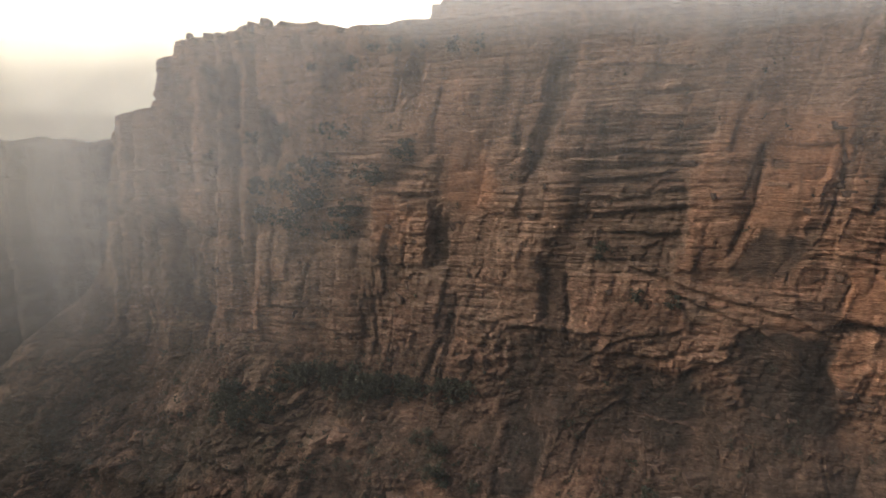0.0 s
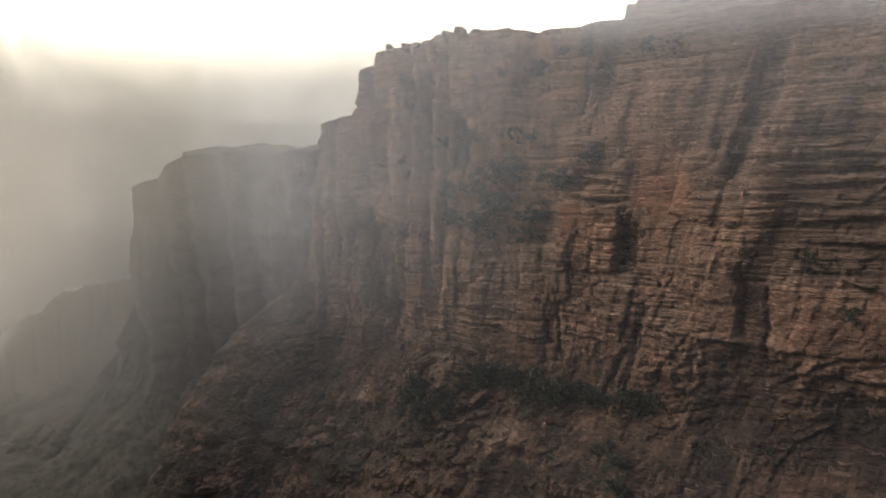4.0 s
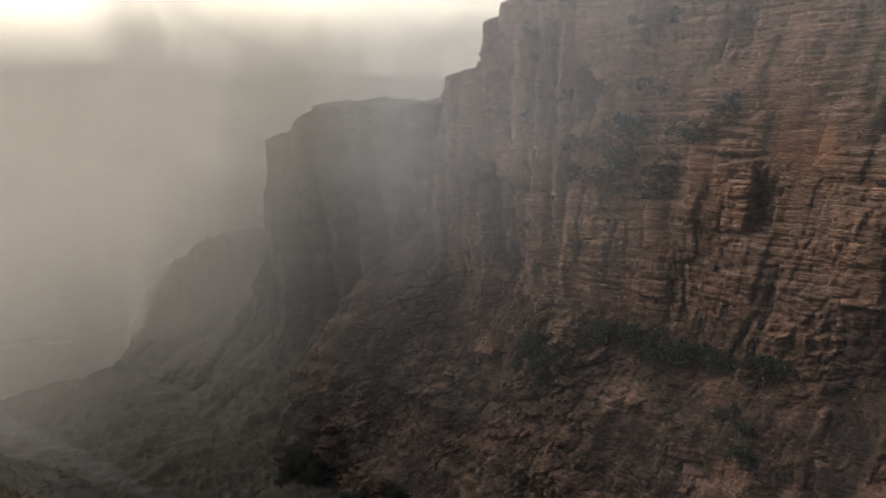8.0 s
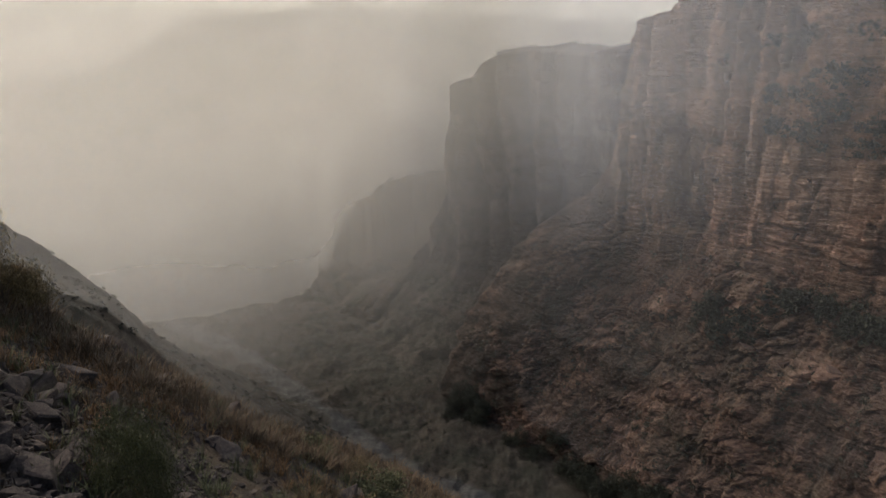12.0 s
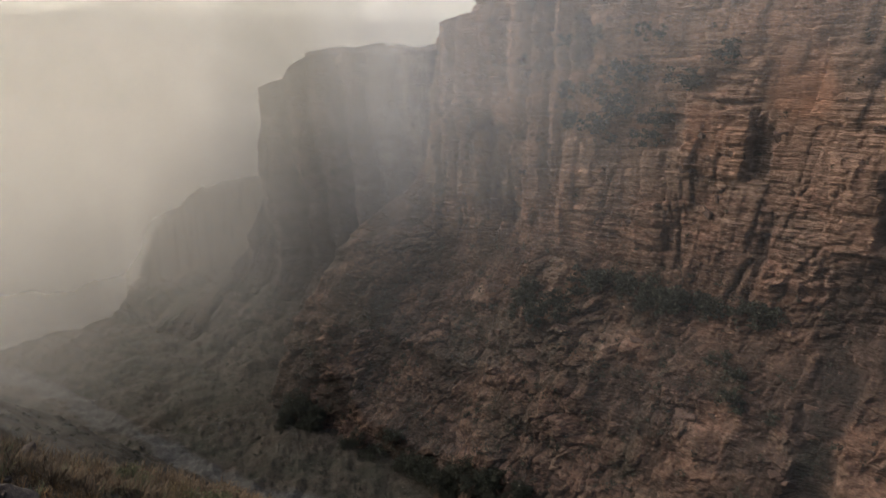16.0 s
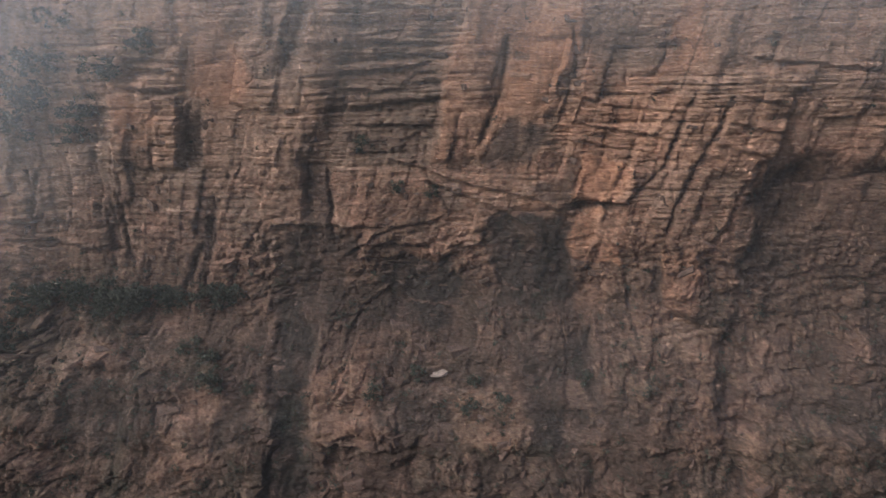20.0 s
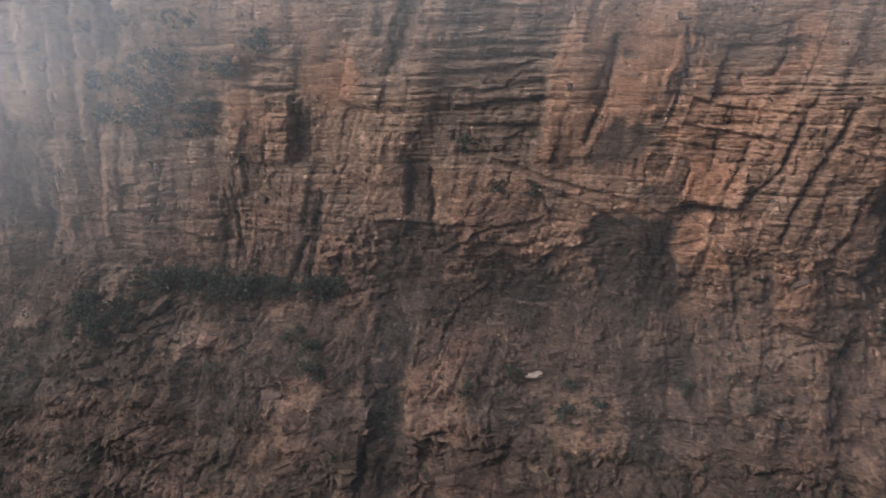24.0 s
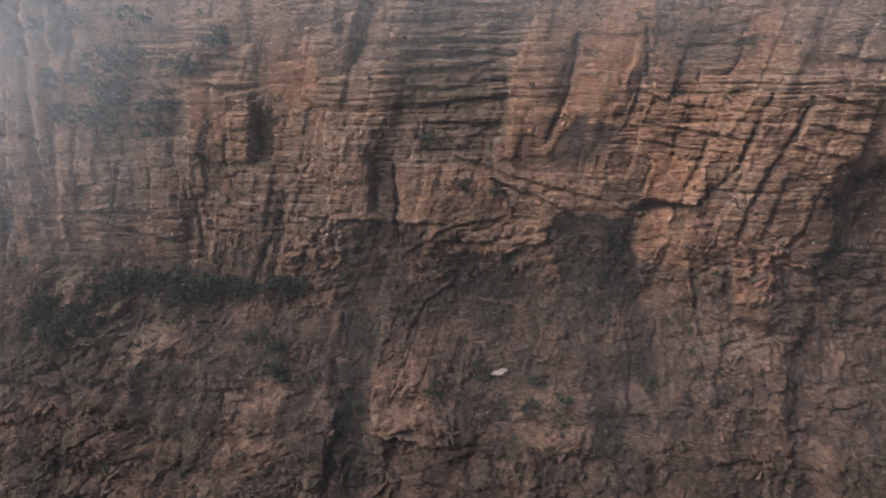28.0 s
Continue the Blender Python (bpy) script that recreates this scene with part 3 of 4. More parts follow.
ledge(0.6, 0.7, (-27.0, -17.7), (-42.1, -20.3), (-52.7, -21.5))
ledge(0.5, 0.6, (-25.9, -21.9), (-37.1, -24.2), (-47.5, -24.6))
ledge(0.6, 0.8, (-66.1, -10.7), (-78.4, -13.9))
ledge(0.6, 0.8, (-64.0, -17.2), (-78.2, -20.0))
ledge(0.6, 0.8, (-61.6, -22.5), (-75.6, -25.9))
ledge(0.6, 0.8, (-69.5, -2.3), (-100.1, -5.1))
ledge(0.6, 0.7, (117.0, -45.2), (108.0, -47.8), (92.3, -50.7))
ledge(0.6, 0.6, (172.1, -5.0), (153.9, -5.9))
ledge(0.6, 0.6, (168.0, -12.6), (154.3, -13.6))
ledge(0.6, 0.6, (152.5, 1.0), (140.1, -0.1))
ledge(0.6, 0.6, (165.0, -3.3), (153.7, -4.2))
ledge(0.6, 0.7, (118.3, -43.4), (98.9, -43.9))


def great_cliff():
    s = np.concatenate([np.linspace(-128, -106, 30, endpoint=False), np.linspace(-106, 182, 1130, endpoint=False), np.linspace(182, 240, 90)])
    z = np.concatenate([np.linspace(-130, -104, 70, endpoint=False), np.linspace(-104, 40, 590, endpoint=False), np.linspace(40, 78, 40)])
    rows, cols = len(z), len(s)
    s, z = s[None, :] + np.zeros((rows, 1)), z[:, None] + np.zeros((1, cols))
    out, plain, crack, low, tone, joint = cliff_shape(s, z)
    ochre = 0.75 * smooth(0.15, 0.6, fbm((s + 0.3 * z) / 17, z / 20, 201, 4)) * (0.25 + 0.75 * smooth(80, 0, s)) * (1 - 0.65 * low)
    ochre = np.maximum(ochre, (0.22 + 0.2 * fbm(s / 6, z / 8, 205, 3)) * smooth(60, 15, s) * (1 - low))
    # Ochre lightens the upper wall too, as part of that painted skylight.
    ochre = np.maximum(ochre, (0.2 + 0.2 * fbm(s / 5, z / 7, 207, 3)) * smooth(-34, -14, z) * (1 - low))
    # Varnish patches, plus shade painted into column grooves, cracks and joints.
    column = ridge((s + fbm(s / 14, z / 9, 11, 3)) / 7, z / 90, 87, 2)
    varnish_shade = 0.1 * low + 0.45 * smooth(95, 125, s) * (1 - low) * (1 - smooth(0.05, 0.4, column)) + (0.5 - 0.2 * smooth(60, 100, s) - 0.2 * smooth(-30, 5, z)) * smooth(0.1, 0.5, fbm((s + 0.25 * z) / 9, z / 30, 211, 4)) + 0.5 * (1 - smooth(0, 0.2, crack)) + 0.6 * joint + 0.45 * low * smooth(0.0, 0.45, fbm((s + 0.2 * z) / 10, z / 24, 216, 4)) + 0.25 * smooth(150, 195, s) * low
    ws, wz = s + 1.9 * fbm(s / 4, z / 4, 221, 4, 0.6) + 0.9 * fbm(s / 11, z / 11, 222, 3), z + 1.3 * fbm(s / 4, z / 4, 226, 4, 0.6) + 0.9 * fbm(s / 11, z / 11, 227, 3)
    drift_s, drift_z = 4.5 * fbm(s / 9, z / 12, 223, 4, 0.6), 4.5 * fbm(s / 12, z / 9, 228, 4, 0.6)
    worn = 0.85 + 0.35 * fbm(s / 3, z / 5, 231, 3)
    # Soil and rubble; also puts the canyon foot's dimmer light into the colour.
    soil_shade = 0.6 * smooth(-24, -66, z + 14 * fbm(s / 20, z / 16, 273, 4)) * smooth(-0.4, 0.3, fbm(s / 9, z / 7, 274, 4)) * (1 - low)
    soil_shade += low * (0.1 + 0.36 * smooth(-0.3, 0.3, fbm(s / 13, z / 9, 271, 4)))
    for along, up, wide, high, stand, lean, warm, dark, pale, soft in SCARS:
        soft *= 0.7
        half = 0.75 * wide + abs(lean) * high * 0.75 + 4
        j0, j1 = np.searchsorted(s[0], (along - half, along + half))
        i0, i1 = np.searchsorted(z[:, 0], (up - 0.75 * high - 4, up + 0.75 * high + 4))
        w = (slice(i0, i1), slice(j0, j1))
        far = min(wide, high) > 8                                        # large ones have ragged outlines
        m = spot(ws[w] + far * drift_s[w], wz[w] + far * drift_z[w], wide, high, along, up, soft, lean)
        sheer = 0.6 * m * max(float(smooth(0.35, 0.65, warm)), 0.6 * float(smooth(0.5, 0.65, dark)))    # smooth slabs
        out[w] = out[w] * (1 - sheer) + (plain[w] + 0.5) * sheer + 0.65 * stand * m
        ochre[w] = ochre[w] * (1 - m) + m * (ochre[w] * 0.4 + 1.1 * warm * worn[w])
        varnish_shade[w] = varnish_shade[w] * (1 - 0.7 * m) + 1.25 * dark * m * worn[w]
        soil_shade[w] *= 1 - m * max(pale, warm, dark)
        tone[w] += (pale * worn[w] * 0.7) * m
    for is_ledge, wide, deep, s0, z0, s1, z1 in SEAMS:
        j0, j1 = np.searchsorted(s[0], (min(s0, s1) - 5, max(s0, s1) + 5))
        i0, i1 = np.searchsorted(z[:, 0], (min(z0, z1) - 5, max(z0, z1) + 5))
        w = (slice(i0, i1), slice(j0, j1))
        a, b = s[w] + 0.45 * (ws[w] - s[w]) - s0, z[w] + 0.45 * (wz[w] - z[w]) - z0
        length = math.hypot(s1 - s0, z1 - z0)
        along, off = (a * (s1 - s0) + b * (z1 - z0)) / length, (b * (s1 - s0) - a * (z1 - z0)) / length
        off = off * np.sign(s1 - s0) if is_ledge else off
        ends = smooth(-0.8, 0.8, along) * smooth(length + 0.8, length - 0.8, along)
        if is_ledge:
            out[w] += 0.7 * deep * ends * (smooth(-0.1, 0.25, off) * smooth(3.0 * wide, 1.2 * wide, off) - smooth(-2.2 * wide, -0.8 * wide, off) * smooth(0.1, -0.2, off))
            # Lip lightened in its colour, for the light along its top edge.
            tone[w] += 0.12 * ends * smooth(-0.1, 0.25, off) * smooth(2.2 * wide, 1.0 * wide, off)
        else:
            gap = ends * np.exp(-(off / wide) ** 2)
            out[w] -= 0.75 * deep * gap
            # The open gap's shade is painted in with the dark colour.
            varnish_shade[w] = np.maximum(varnish_shade[w], 0.45 * gap)
    # the left corner turns away from the valley
    past = np.clip(s - corner(z) - 1.6 * fbm(z / 9, s * 0, 241, 3), 0, None)
    out -= (3.2 - 1.7 * smooth(-40, -60, z)) * past + 2.5 * smooth(0, 2, past) * smooth(-60, -40, z)
    # flat top behind the rim, towards the left
    rim = rim_height(s) + 1.4 * fbm(s / 7, s * 0, 97, 3) + 2.2 * np.exp(-((s - 147) / 1.6) ** 2) + 1.6 * np.exp(-((s - 122.5) / 2.5) ** 2)
    out -= 25 * smooth(69, 75, s + 2 * fbm(z / 6, s * 0, 98, 2)) * np.clip(z - rim, 0, 6)
    green = low * 0.35 * smooth(-0.1, 0.5, fbm(s / 9, z / 7, 251, 4)) + 0.4 * smooth(0.05, 0.4, fbm(s / 5, z / 3, 261, 4)) * spot(s, z, 46, 46, 104, -10, 0.5)
    me = grid_mesh("cliff", place(s, z, out), None, (("ochre", np.clip(ochre, 0, 1)), ("varnish_shade", np.clip(varnish_shade, 0, 1)), ("green", np.clip(green, 0, 1)), ("band", tone), ("soil_shade", soil_shade)))
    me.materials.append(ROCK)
    ob = tagged(new("cliff", me), "red-brown layered rock cliff with cracks and ledges", "cliff", kind="structure")
    return ob, (s[0], z[:, 0], out)


CLIFF, FACE_GRID = great_cliff()


def on_cliff(s, z, more=0.0):
    """The point of the face at (s, z)."""
    ss, zz, out = FACE_GRID
    i = int(np.clip(np.searchsorted(zz, z), 1, len(zz) - 1))
    j = int(np.clip(np.searchsorted(ss, s), 1, len(ss) - 1))
    return Vector(place(np.array(float(s)), np.array(float(z)), np.array(out[i, j] + more)))


# ---- the cliffs behind ----
def side_cliff(name, label, face, turn, s0, s1, z0, top, cols, rows, seed, mat, foot, scale, gullies=()):
    ahead = np.array((-math.sin(radians(turn)), math.cos(radians(turn)), 0.0))
    left = np.array((-math.cos(radians(turn)), -math.sin(radians(turn)), 0.0))
    s = np.linspace(s0, s1, cols)[None, :] + np.zeros((rows, 1))
    z = np.linspace(z0, max(top[1]) + 10, rows)[:, None] + np.zeros((1, cols))
    js = s + 3 * fbm(s / 20, z / 30, seed, 3) + 1.5 * fbm(s / 6, z / 9, seed + 2, 4, 0.6)
    out = 14 * scale * fbm(js / (46 * scale), z / 300, seed + 1, 3) + 8 * scale * (ridge(js / (22 * scale), z / 160, seed + 4, 3) - 0.5) + 9 * scale * (ridge(js / (16 * scale), z / 200, seed + 5, 2) - 0.5)
    crack = ridge(js / (15 * scale), z / 110, seed + 7, 2)
    out -= 5 * scale * (1 - smooth(0, 0.6, crack)) + 1.6 * fbm(s / 7, z / 8, seed + 9, 4, 0.6)
    # Shade of the gullies, painted in below as a dark colour, like the cracks'.
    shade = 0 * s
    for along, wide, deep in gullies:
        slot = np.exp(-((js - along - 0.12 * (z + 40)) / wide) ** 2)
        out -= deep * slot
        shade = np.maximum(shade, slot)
    a, band_a = beds(js, z + 0.02 * s, 8, 20, seed + 11)
    b, band_b = beds(js, z + 0.02 * s, 3, 8, seed + 15)
    out += 1.0 * a + 0.7 * b + 0.7 * fbm(s / 4, z / 3, seed + 19, 3)
    depth = np.clip(foot - z + 10 * fbm(s / 30, z / 50, seed + 23, 3), 0, None)
    low = smooth(0, 20, depth)
    out += 1.0 * depth * smooth(0, 30, depth) + low * (5 * fbm(s / 12, z / 9, seed + 27, 5, 0.65) + 3 * ridge((s + 0.3 * z) / 14, z / 30, seed + 28, 3) + 1.4 * cells(s / 3.5, z / 2.6, seed + 29)[0])
    rim = np.interp(s, *top) + 3.5 * fbm(s / 11, s * 0, seed + 31, 5, 0.6)
    out -= 14 * np.clip(z - rim, 0, None)
    p = ahead * (face - out)[..., None] + left * s[..., None]
    p[..., 2] = z
    values = (("ochre", 0.3 * smooth(0.1, 0.6, fbm(s / 30, z / 30, seed + 41, 3))), ("soil_shade", 0.7 * low), ("varnish_shade", 0.6 * shade + 0.9 * (1 - smooth(0, 0.4, crack)) + 0.5 * smooth(0.1, 0.6, fbm(s / 12, z / 50, seed + 43, 3))),
              ("green", 0.8 * low * smooth(-0.3, 0.3, fbm(s / 14, z / 10, seed + 45, 3))), ("band", 0.5 * band_b * (1 - low)))
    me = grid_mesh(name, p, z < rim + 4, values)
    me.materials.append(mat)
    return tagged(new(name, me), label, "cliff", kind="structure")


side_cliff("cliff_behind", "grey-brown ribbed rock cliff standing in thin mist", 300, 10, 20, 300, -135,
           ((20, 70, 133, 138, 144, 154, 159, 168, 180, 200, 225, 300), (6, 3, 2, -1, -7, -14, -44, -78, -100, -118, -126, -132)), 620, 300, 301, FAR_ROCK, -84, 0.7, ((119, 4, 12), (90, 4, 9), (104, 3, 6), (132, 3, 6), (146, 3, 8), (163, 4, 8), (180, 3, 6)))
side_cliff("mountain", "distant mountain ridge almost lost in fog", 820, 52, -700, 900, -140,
           ((-700, -300, -140, -102, -26, 72, 157, 232, 282, 900), (34, 42, 48, 50, 46, 34, -16, -26, -48, -110)), 420, 160, 401, HAZED_ROCK, -60, 2.5)


# ---- the ground ----
FLOOR = -125.0


def ground_height(x, y):
    q, r = 0.80 * y + 0.20 * x, np.hypot(x, y)
    brow = np.interp(np.degrees(np.arctan2(-x, y)), (36, 42, 46, 50, 53.5, 56.5, 60, 65.6, 67, 70), (12, 12.4, 11.5, 10.1, 9.4, 9.6, 9.3, 9.3, 9.8, 10.4))
    near = -1.6 - q - 1.1 * np.clip(r - brow + 0.5 * fbm(x / 2.5, y / 2.5, 503, 3), 0, None) * smooth(-6, 2, y) + 0.1 * fbm(x / 5, y / 5, 501, 4)
    near = np.where(near > 2, 2 + 0.12 * (near - 2), near)
    near += 0.10 * fbm(x / 1.1, y / 1.1, 507, 4) * smooth(60, 8, r) + 3 * fbm(x / 30, y / 30, 509, 4) * smooth(15, 60, r) + 0.9 * fbm(x / 5, y / 5, 505, 5, 0.6) * smooth(11, 30, r)
    spur = -26 - 0.95 * (y - 45) - 0.30 * np.abs(x + 128) + 4 * fbm(x / 26, y / 26, 511, 6, 0.6) + 1.2 * fbm(x / 5, y / 5, 513, 4, 0.6) + 8 * smooth(140, 300, r)
    river = 168 + 14 * np.sin(x / 60) + 0.02 * x
    gully = ridge(x / 70, y / 160, 515, 4)
    far = FLOOR + 26 * (1 - np.exp(-np.clip(y - river - 14, 0, None) / 90)) + (14 * gully - 7 + 7 * fbm(x / 26, y / 26, 517, 6, 0.6)) * smooth(8, 60, np.abs(y - river))
    bank = FLOOR + 0.18 * np.clip(np.abs(y - river) - 6, 0, 30) + 0.03 * np.clip(-x - 150, 0, 600) + 2.6 * fbm(x / 9, y / 9, 521, 5, 0.6)
    rise = np.where(x < -140, smooth(-140, -190, x), 0)
    return np.maximum(np.maximum(near, spur), bank * (1 - rise) + rise * np.maximum(bank, far))


def river_bed(x, y):
    river = 168 + 14 * np.sin(x / 60) + 0.02 * x
    return smooth(6, 2, np.abs(y - river) + 4 * fbm(x / 12, y / 12, 531, 3))


def ground():
    yaw = np.radians(np.concatenate([np.linspace(-180, 28, 120, endpoint=False), np.linspace(28, 76, 500, endpoint=False), np.linspace(76, 180, 60)]))
    r = np.concatenate([[0.0], np.geomspace(0.5, 30, 250, endpoint=False), np.linspace(30, 400, 330, endpoint=False), np.geomspace(400, 4200, 40)])
    x, y = -np.sin(yaw)[None, :] * r[:, None], np.cos(yaw)[None, :] * r[:, None]
    z = ground_height(x, y)
    soil_shade = smooth(-0.2, 0.4, fbm(x / 3, y / 3, 541, 4))
    soil_shade = np.maximum(soil_shade, smooth(0.6, 0.3, np.abs(np.hypot(x, y) - 6.1)))
    me = grid_mesh("ground", np.stack([x, y, z], -1), None, (("dry", soil_shade * smooth(24, 12, np.hypot(x, y))), ("bed", river_bed(x, y))))
    mat, tree, b = material("stony_ground", 0.95)
    fine = spread(tree, noise_node(tree, 2.2, 9, 0.7), 0.3, 0.7)
    c = blend(tree, fine, (0.032, 0.026, 0.02), (0.095, 0.073, 0.054))
    c = blend(tree, value_of(tree, "dry"), c, blend(tree, fine, (0.055, 0.034, 0.019), (0.19, 0.115, 0.062)))
    c = blend(tree, spread(tree, noise_node(tree, 0.08, 8, 0.7), 0.35, 0.65), c, (0.042, 0.04, 0.029))
    c = blend(tree, value_of(tree, "bed"), c, blend(tree, fine, (0.05, 0.047, 0.043), (0.105, 0.098, 0.088)))
    tree.links.new(c, b.inputs["Base Color"])
    c = blend(tree, 0.75, c, blend(tree, spread(tree, noise_node(tree, 0.3, 10, 0.72), 0.35, 0.62), (0.3, 0.3, 0.3), (1.0, 1.0, 1.0)), "MULTIPLY")
    tree.links.new(c, b.inputs["Base Color"])
    relief(tree, b, sum_of(tree, (noise_node(tree, 3.0, 10, 0.75), 0.1), (noise_node(tree, 0.3, 8, 0.68), 1.0)), 1.2, 0.9)
    me.materials.append(mat)
    return tagged(new("ground", me), "steep stony hillside falling to a dry riverbed", "ground", kind="structure")


GROUND = ground()


# ---- mist and cloud ----
def mist_bank(name, label, radius, yaw0, yaw1, z0, z1, thick, amount, seed, depth=18, grey=0.6):
    """A wavy bank of mist on an arc round the valley. thick(yaw, z): how much of it there is, 0 to 1."""
    cols, rows = 90, 60
    yaw = np.linspace(yaw0, yaw1, cols)[None, :] + np.zeros((rows, 1))
    z = np.linspace(z0, z1, rows)[:, None] + np.zeros((1, cols))
    r = radius(yaw) + depth * fbm(yaw / 9, z / 60, seed, 4)
    a = np.radians(yaw)
    t = np.clip(thick(yaw, z), 0, 1) * smooth(yaw0, yaw0 + 5, yaw) * smooth(yaw1, yaw1 - 4, yaw) * smooth(z1, z1 - 0.3 * (z1 - z0), z)
    me = grid_mesh(name, np.stack([-np.sin(a) * r, np.cos(a) * r, z], -1), t > 0.0005, (("thick", t),))
    me.polygons.foreach_set("use_smooth", np.ones(len(me.polygons), dtype=bool))
    me.materials.append(mist_material(name, amount, (grey, grey * 0.975, grey * 0.91)))
    ob = new(name, me)
    ob.visible_shadow = False
    return tagged(ob, label, "mist", kind="backdrop")


for reach, start in ((222, 26), (226, 27), (230, 28), (234, 29), (238, 30), (242, 31), (246, 35)):
    mist_bank("thin_mist", "thin grey mist drifting through the canyon", lambda w: reach + 0.5 * (w - 24), 23 if start < 35 else 39, 100, -128, 80,
              lambda w, z: (0.055 + 0.16 * smooth(start - 1, start + 12, w)) * (0.1 + 0.9 * smooth(-106, -4, z + 0.5 * (w - 45))) * smooth(-128, -95, z) * (1 - smooth(-5, 52, z)), 0.95, 605 + start, 1, 0.55)
mist_bank("thin_mist", "thin mist rising before the spur of the hillside", lambda w: 112 + 0 * w, 46, 110, -110, 20,
          lambda w, z: 0.2 * smooth(47, 60, w) * smooth(20, -10, z) * smooth(-85, -30, z), 0.95, 603, 1)
mist_bank("fog_bank", "pale fog between the far ridges", lambda w: 640 - 290 * smooth(40, 50, w), 5, 115, -160, 220,
          lambda w, z: (0.32 + 0.63 * smooth(-112, -30, z)) * (1 - 0.66 * smooth(28 + 14 * smooth(52, 44, w) - 14 * smooth(42, 50, w), 88 + 40 * smooth(52, 44, w) - 40 * smooth(42, 50, w), z)), 0.97, 616, 6, 0.6)

def overcast():
    """The bright overcast beyond everything."""
    cols, rows = 200, 60
    yaw = np.linspace(-40, 135, cols)[None, :] + np.zeros((rows, 1))
    up = np.linspace(-6, 24, rows)[:, None] + np.zeros((1, cols))
    a, r = np.radians(yaw), 2600.0
    glow = smooth(-0.5, 9.0, up + 0.13 * np.clip(yaw - 30, 0, 50) - 0.05 * np.clip(yaw - 80, 0, None) + 0.8 * fbm(yaw / 12, up / 3, 631, 3))
    me = grid_mesh("overcast", np.stack([-np.sin(a) * r, np.cos(a) * r, r * np.tan(np.radians(up))], -1), None, (("thick", glow),))
    me.materials.append(sky_cloud_material())
    return tagged(new("backdrop", me), "bright overcast sky with low cloud", "sky", kind="backdrop")


overcast()


def cloud_veil(name, before, seed, low_cloud=False):
    """Thin cloud that hangs before the upper cliff and its left corner."""
    cols, rows = 160, 90
    s = np.linspace(-128, 236, cols)[None, :] + np.zeros((rows, 1))
    z = np.linspace(-135, 110, rows)[:, None] + np.zeros((1, cols))
    thin = 0.12 * smooth(-24, 30, z) + 0.24 * smooth(45, 150, s) * (0.12 + 0.88 * smooth(-65, 5, z))
    t = np.minimum(np.maximum(thin, 0.016), 0.2) * smooth(-135, -110, z) * smooth(196, 170, s)
    if low_cloud:
        t = 0.2 * smooth(22, 37, z + 6 * fbm(s / 30, z / 16, seed, 4)) * smooth(86, 66, s + 4 * fbm(s / 9, z / 9, seed + 2, 3))
    out = before + 4 * fbm(s / 60, z / 50, seed + 4, 3)
    me = grid_mesh(name, place(s, z, out), t > 0.0005, (("thick", t),))
    me.polygons.foreach_set("use_smooth", np.ones(len(me.polygons), dtype=bool))
    me.materials.append(mist_material(name, 1.0, (0.88, 0.91, 0.95)))
    ob = new(name, me)
    ob.visible_shadow = False
    return tagged(ob, "thin cloud clinging to the upper cliff", "mist", kind="backdrop")


cloud_veil("cloud_veil", 26, 641)
cloud_veil("outer_cloud_veil", 42, 661)
for k in range(4):
    cloud_veil("low_cloud", 14 + 3 * k, 671 + 9 * k, True)


# ---- plants, stones and boulders ----
def part(name, bm, mat, parent, label=""):
    me = bpy.data.meshes.new(name)
    if isinstance(bm, bmesh.types.BMesh):
        bm.to_mesh(me)
        bm.free()
    else:
        me.from_pydata(*bm)
    me.materials.append(mat)
    ob = new(name, me)
    ob.parent = parent
    return tagged(ob, label)


def leaf_material(name, dark, light):
    mat, tree, b = material(name, 0.75)
    pick = tree.nodes.new("ShaderNodeNewGeometry")
    c = blend(tree, pick.outputs["Random Per Island"], dark, light)
    c = blend(tree, 0.5, c, blend(tree, spread(tree, noise_node(tree, 3.0, 4), 0.3, 0.7), (0.5, 0.5, 0.5), (1.0, 1.0, 1.0)), "MULTIPLY")
    tree.links.new(c, b.inputs["Base Color"])
    return mat


LEAF = leaf_material("dark_green_leaves", (0.024, 0.026, 0.019), (0.056, 0.057, 0.037))
OLIVE = leaf_material("olive_leaves", (0.05, 0.055, 0.025), (0.13, 0.125, 0.055))
DEEP = leaf_material("deep_green_leaves", (0.028, 0.031, 0.013), (0.10, 0.10, 0.036))
STRAW = leaf_material("dry_grass", (0.08, 0.047, 0.020), (0.27, 0.155, 0.064))
FADED = leaf_material("faded_grass", (0.045, 0.032, 0.018), (0.14, 0.092, 0.048))
RUSSET = leaf_material("russet_leaves", (0.06, 0.045, 0.02), (0.24, 0.175, 0.075))
BARK, bark_tree, bark_b = material("grey_bark", 0.9)
bark_tree.links.new(blend(bark_tree, spread(bark_tree, noise_node(bark_tree, 9.0, 6, 0.7, (1, 1, 0.3)), 0.3, 0.7), (0.05, 0.04, 0.032), (0.15, 0.12, 0.095)), bark_b.inputs["Base Color"])


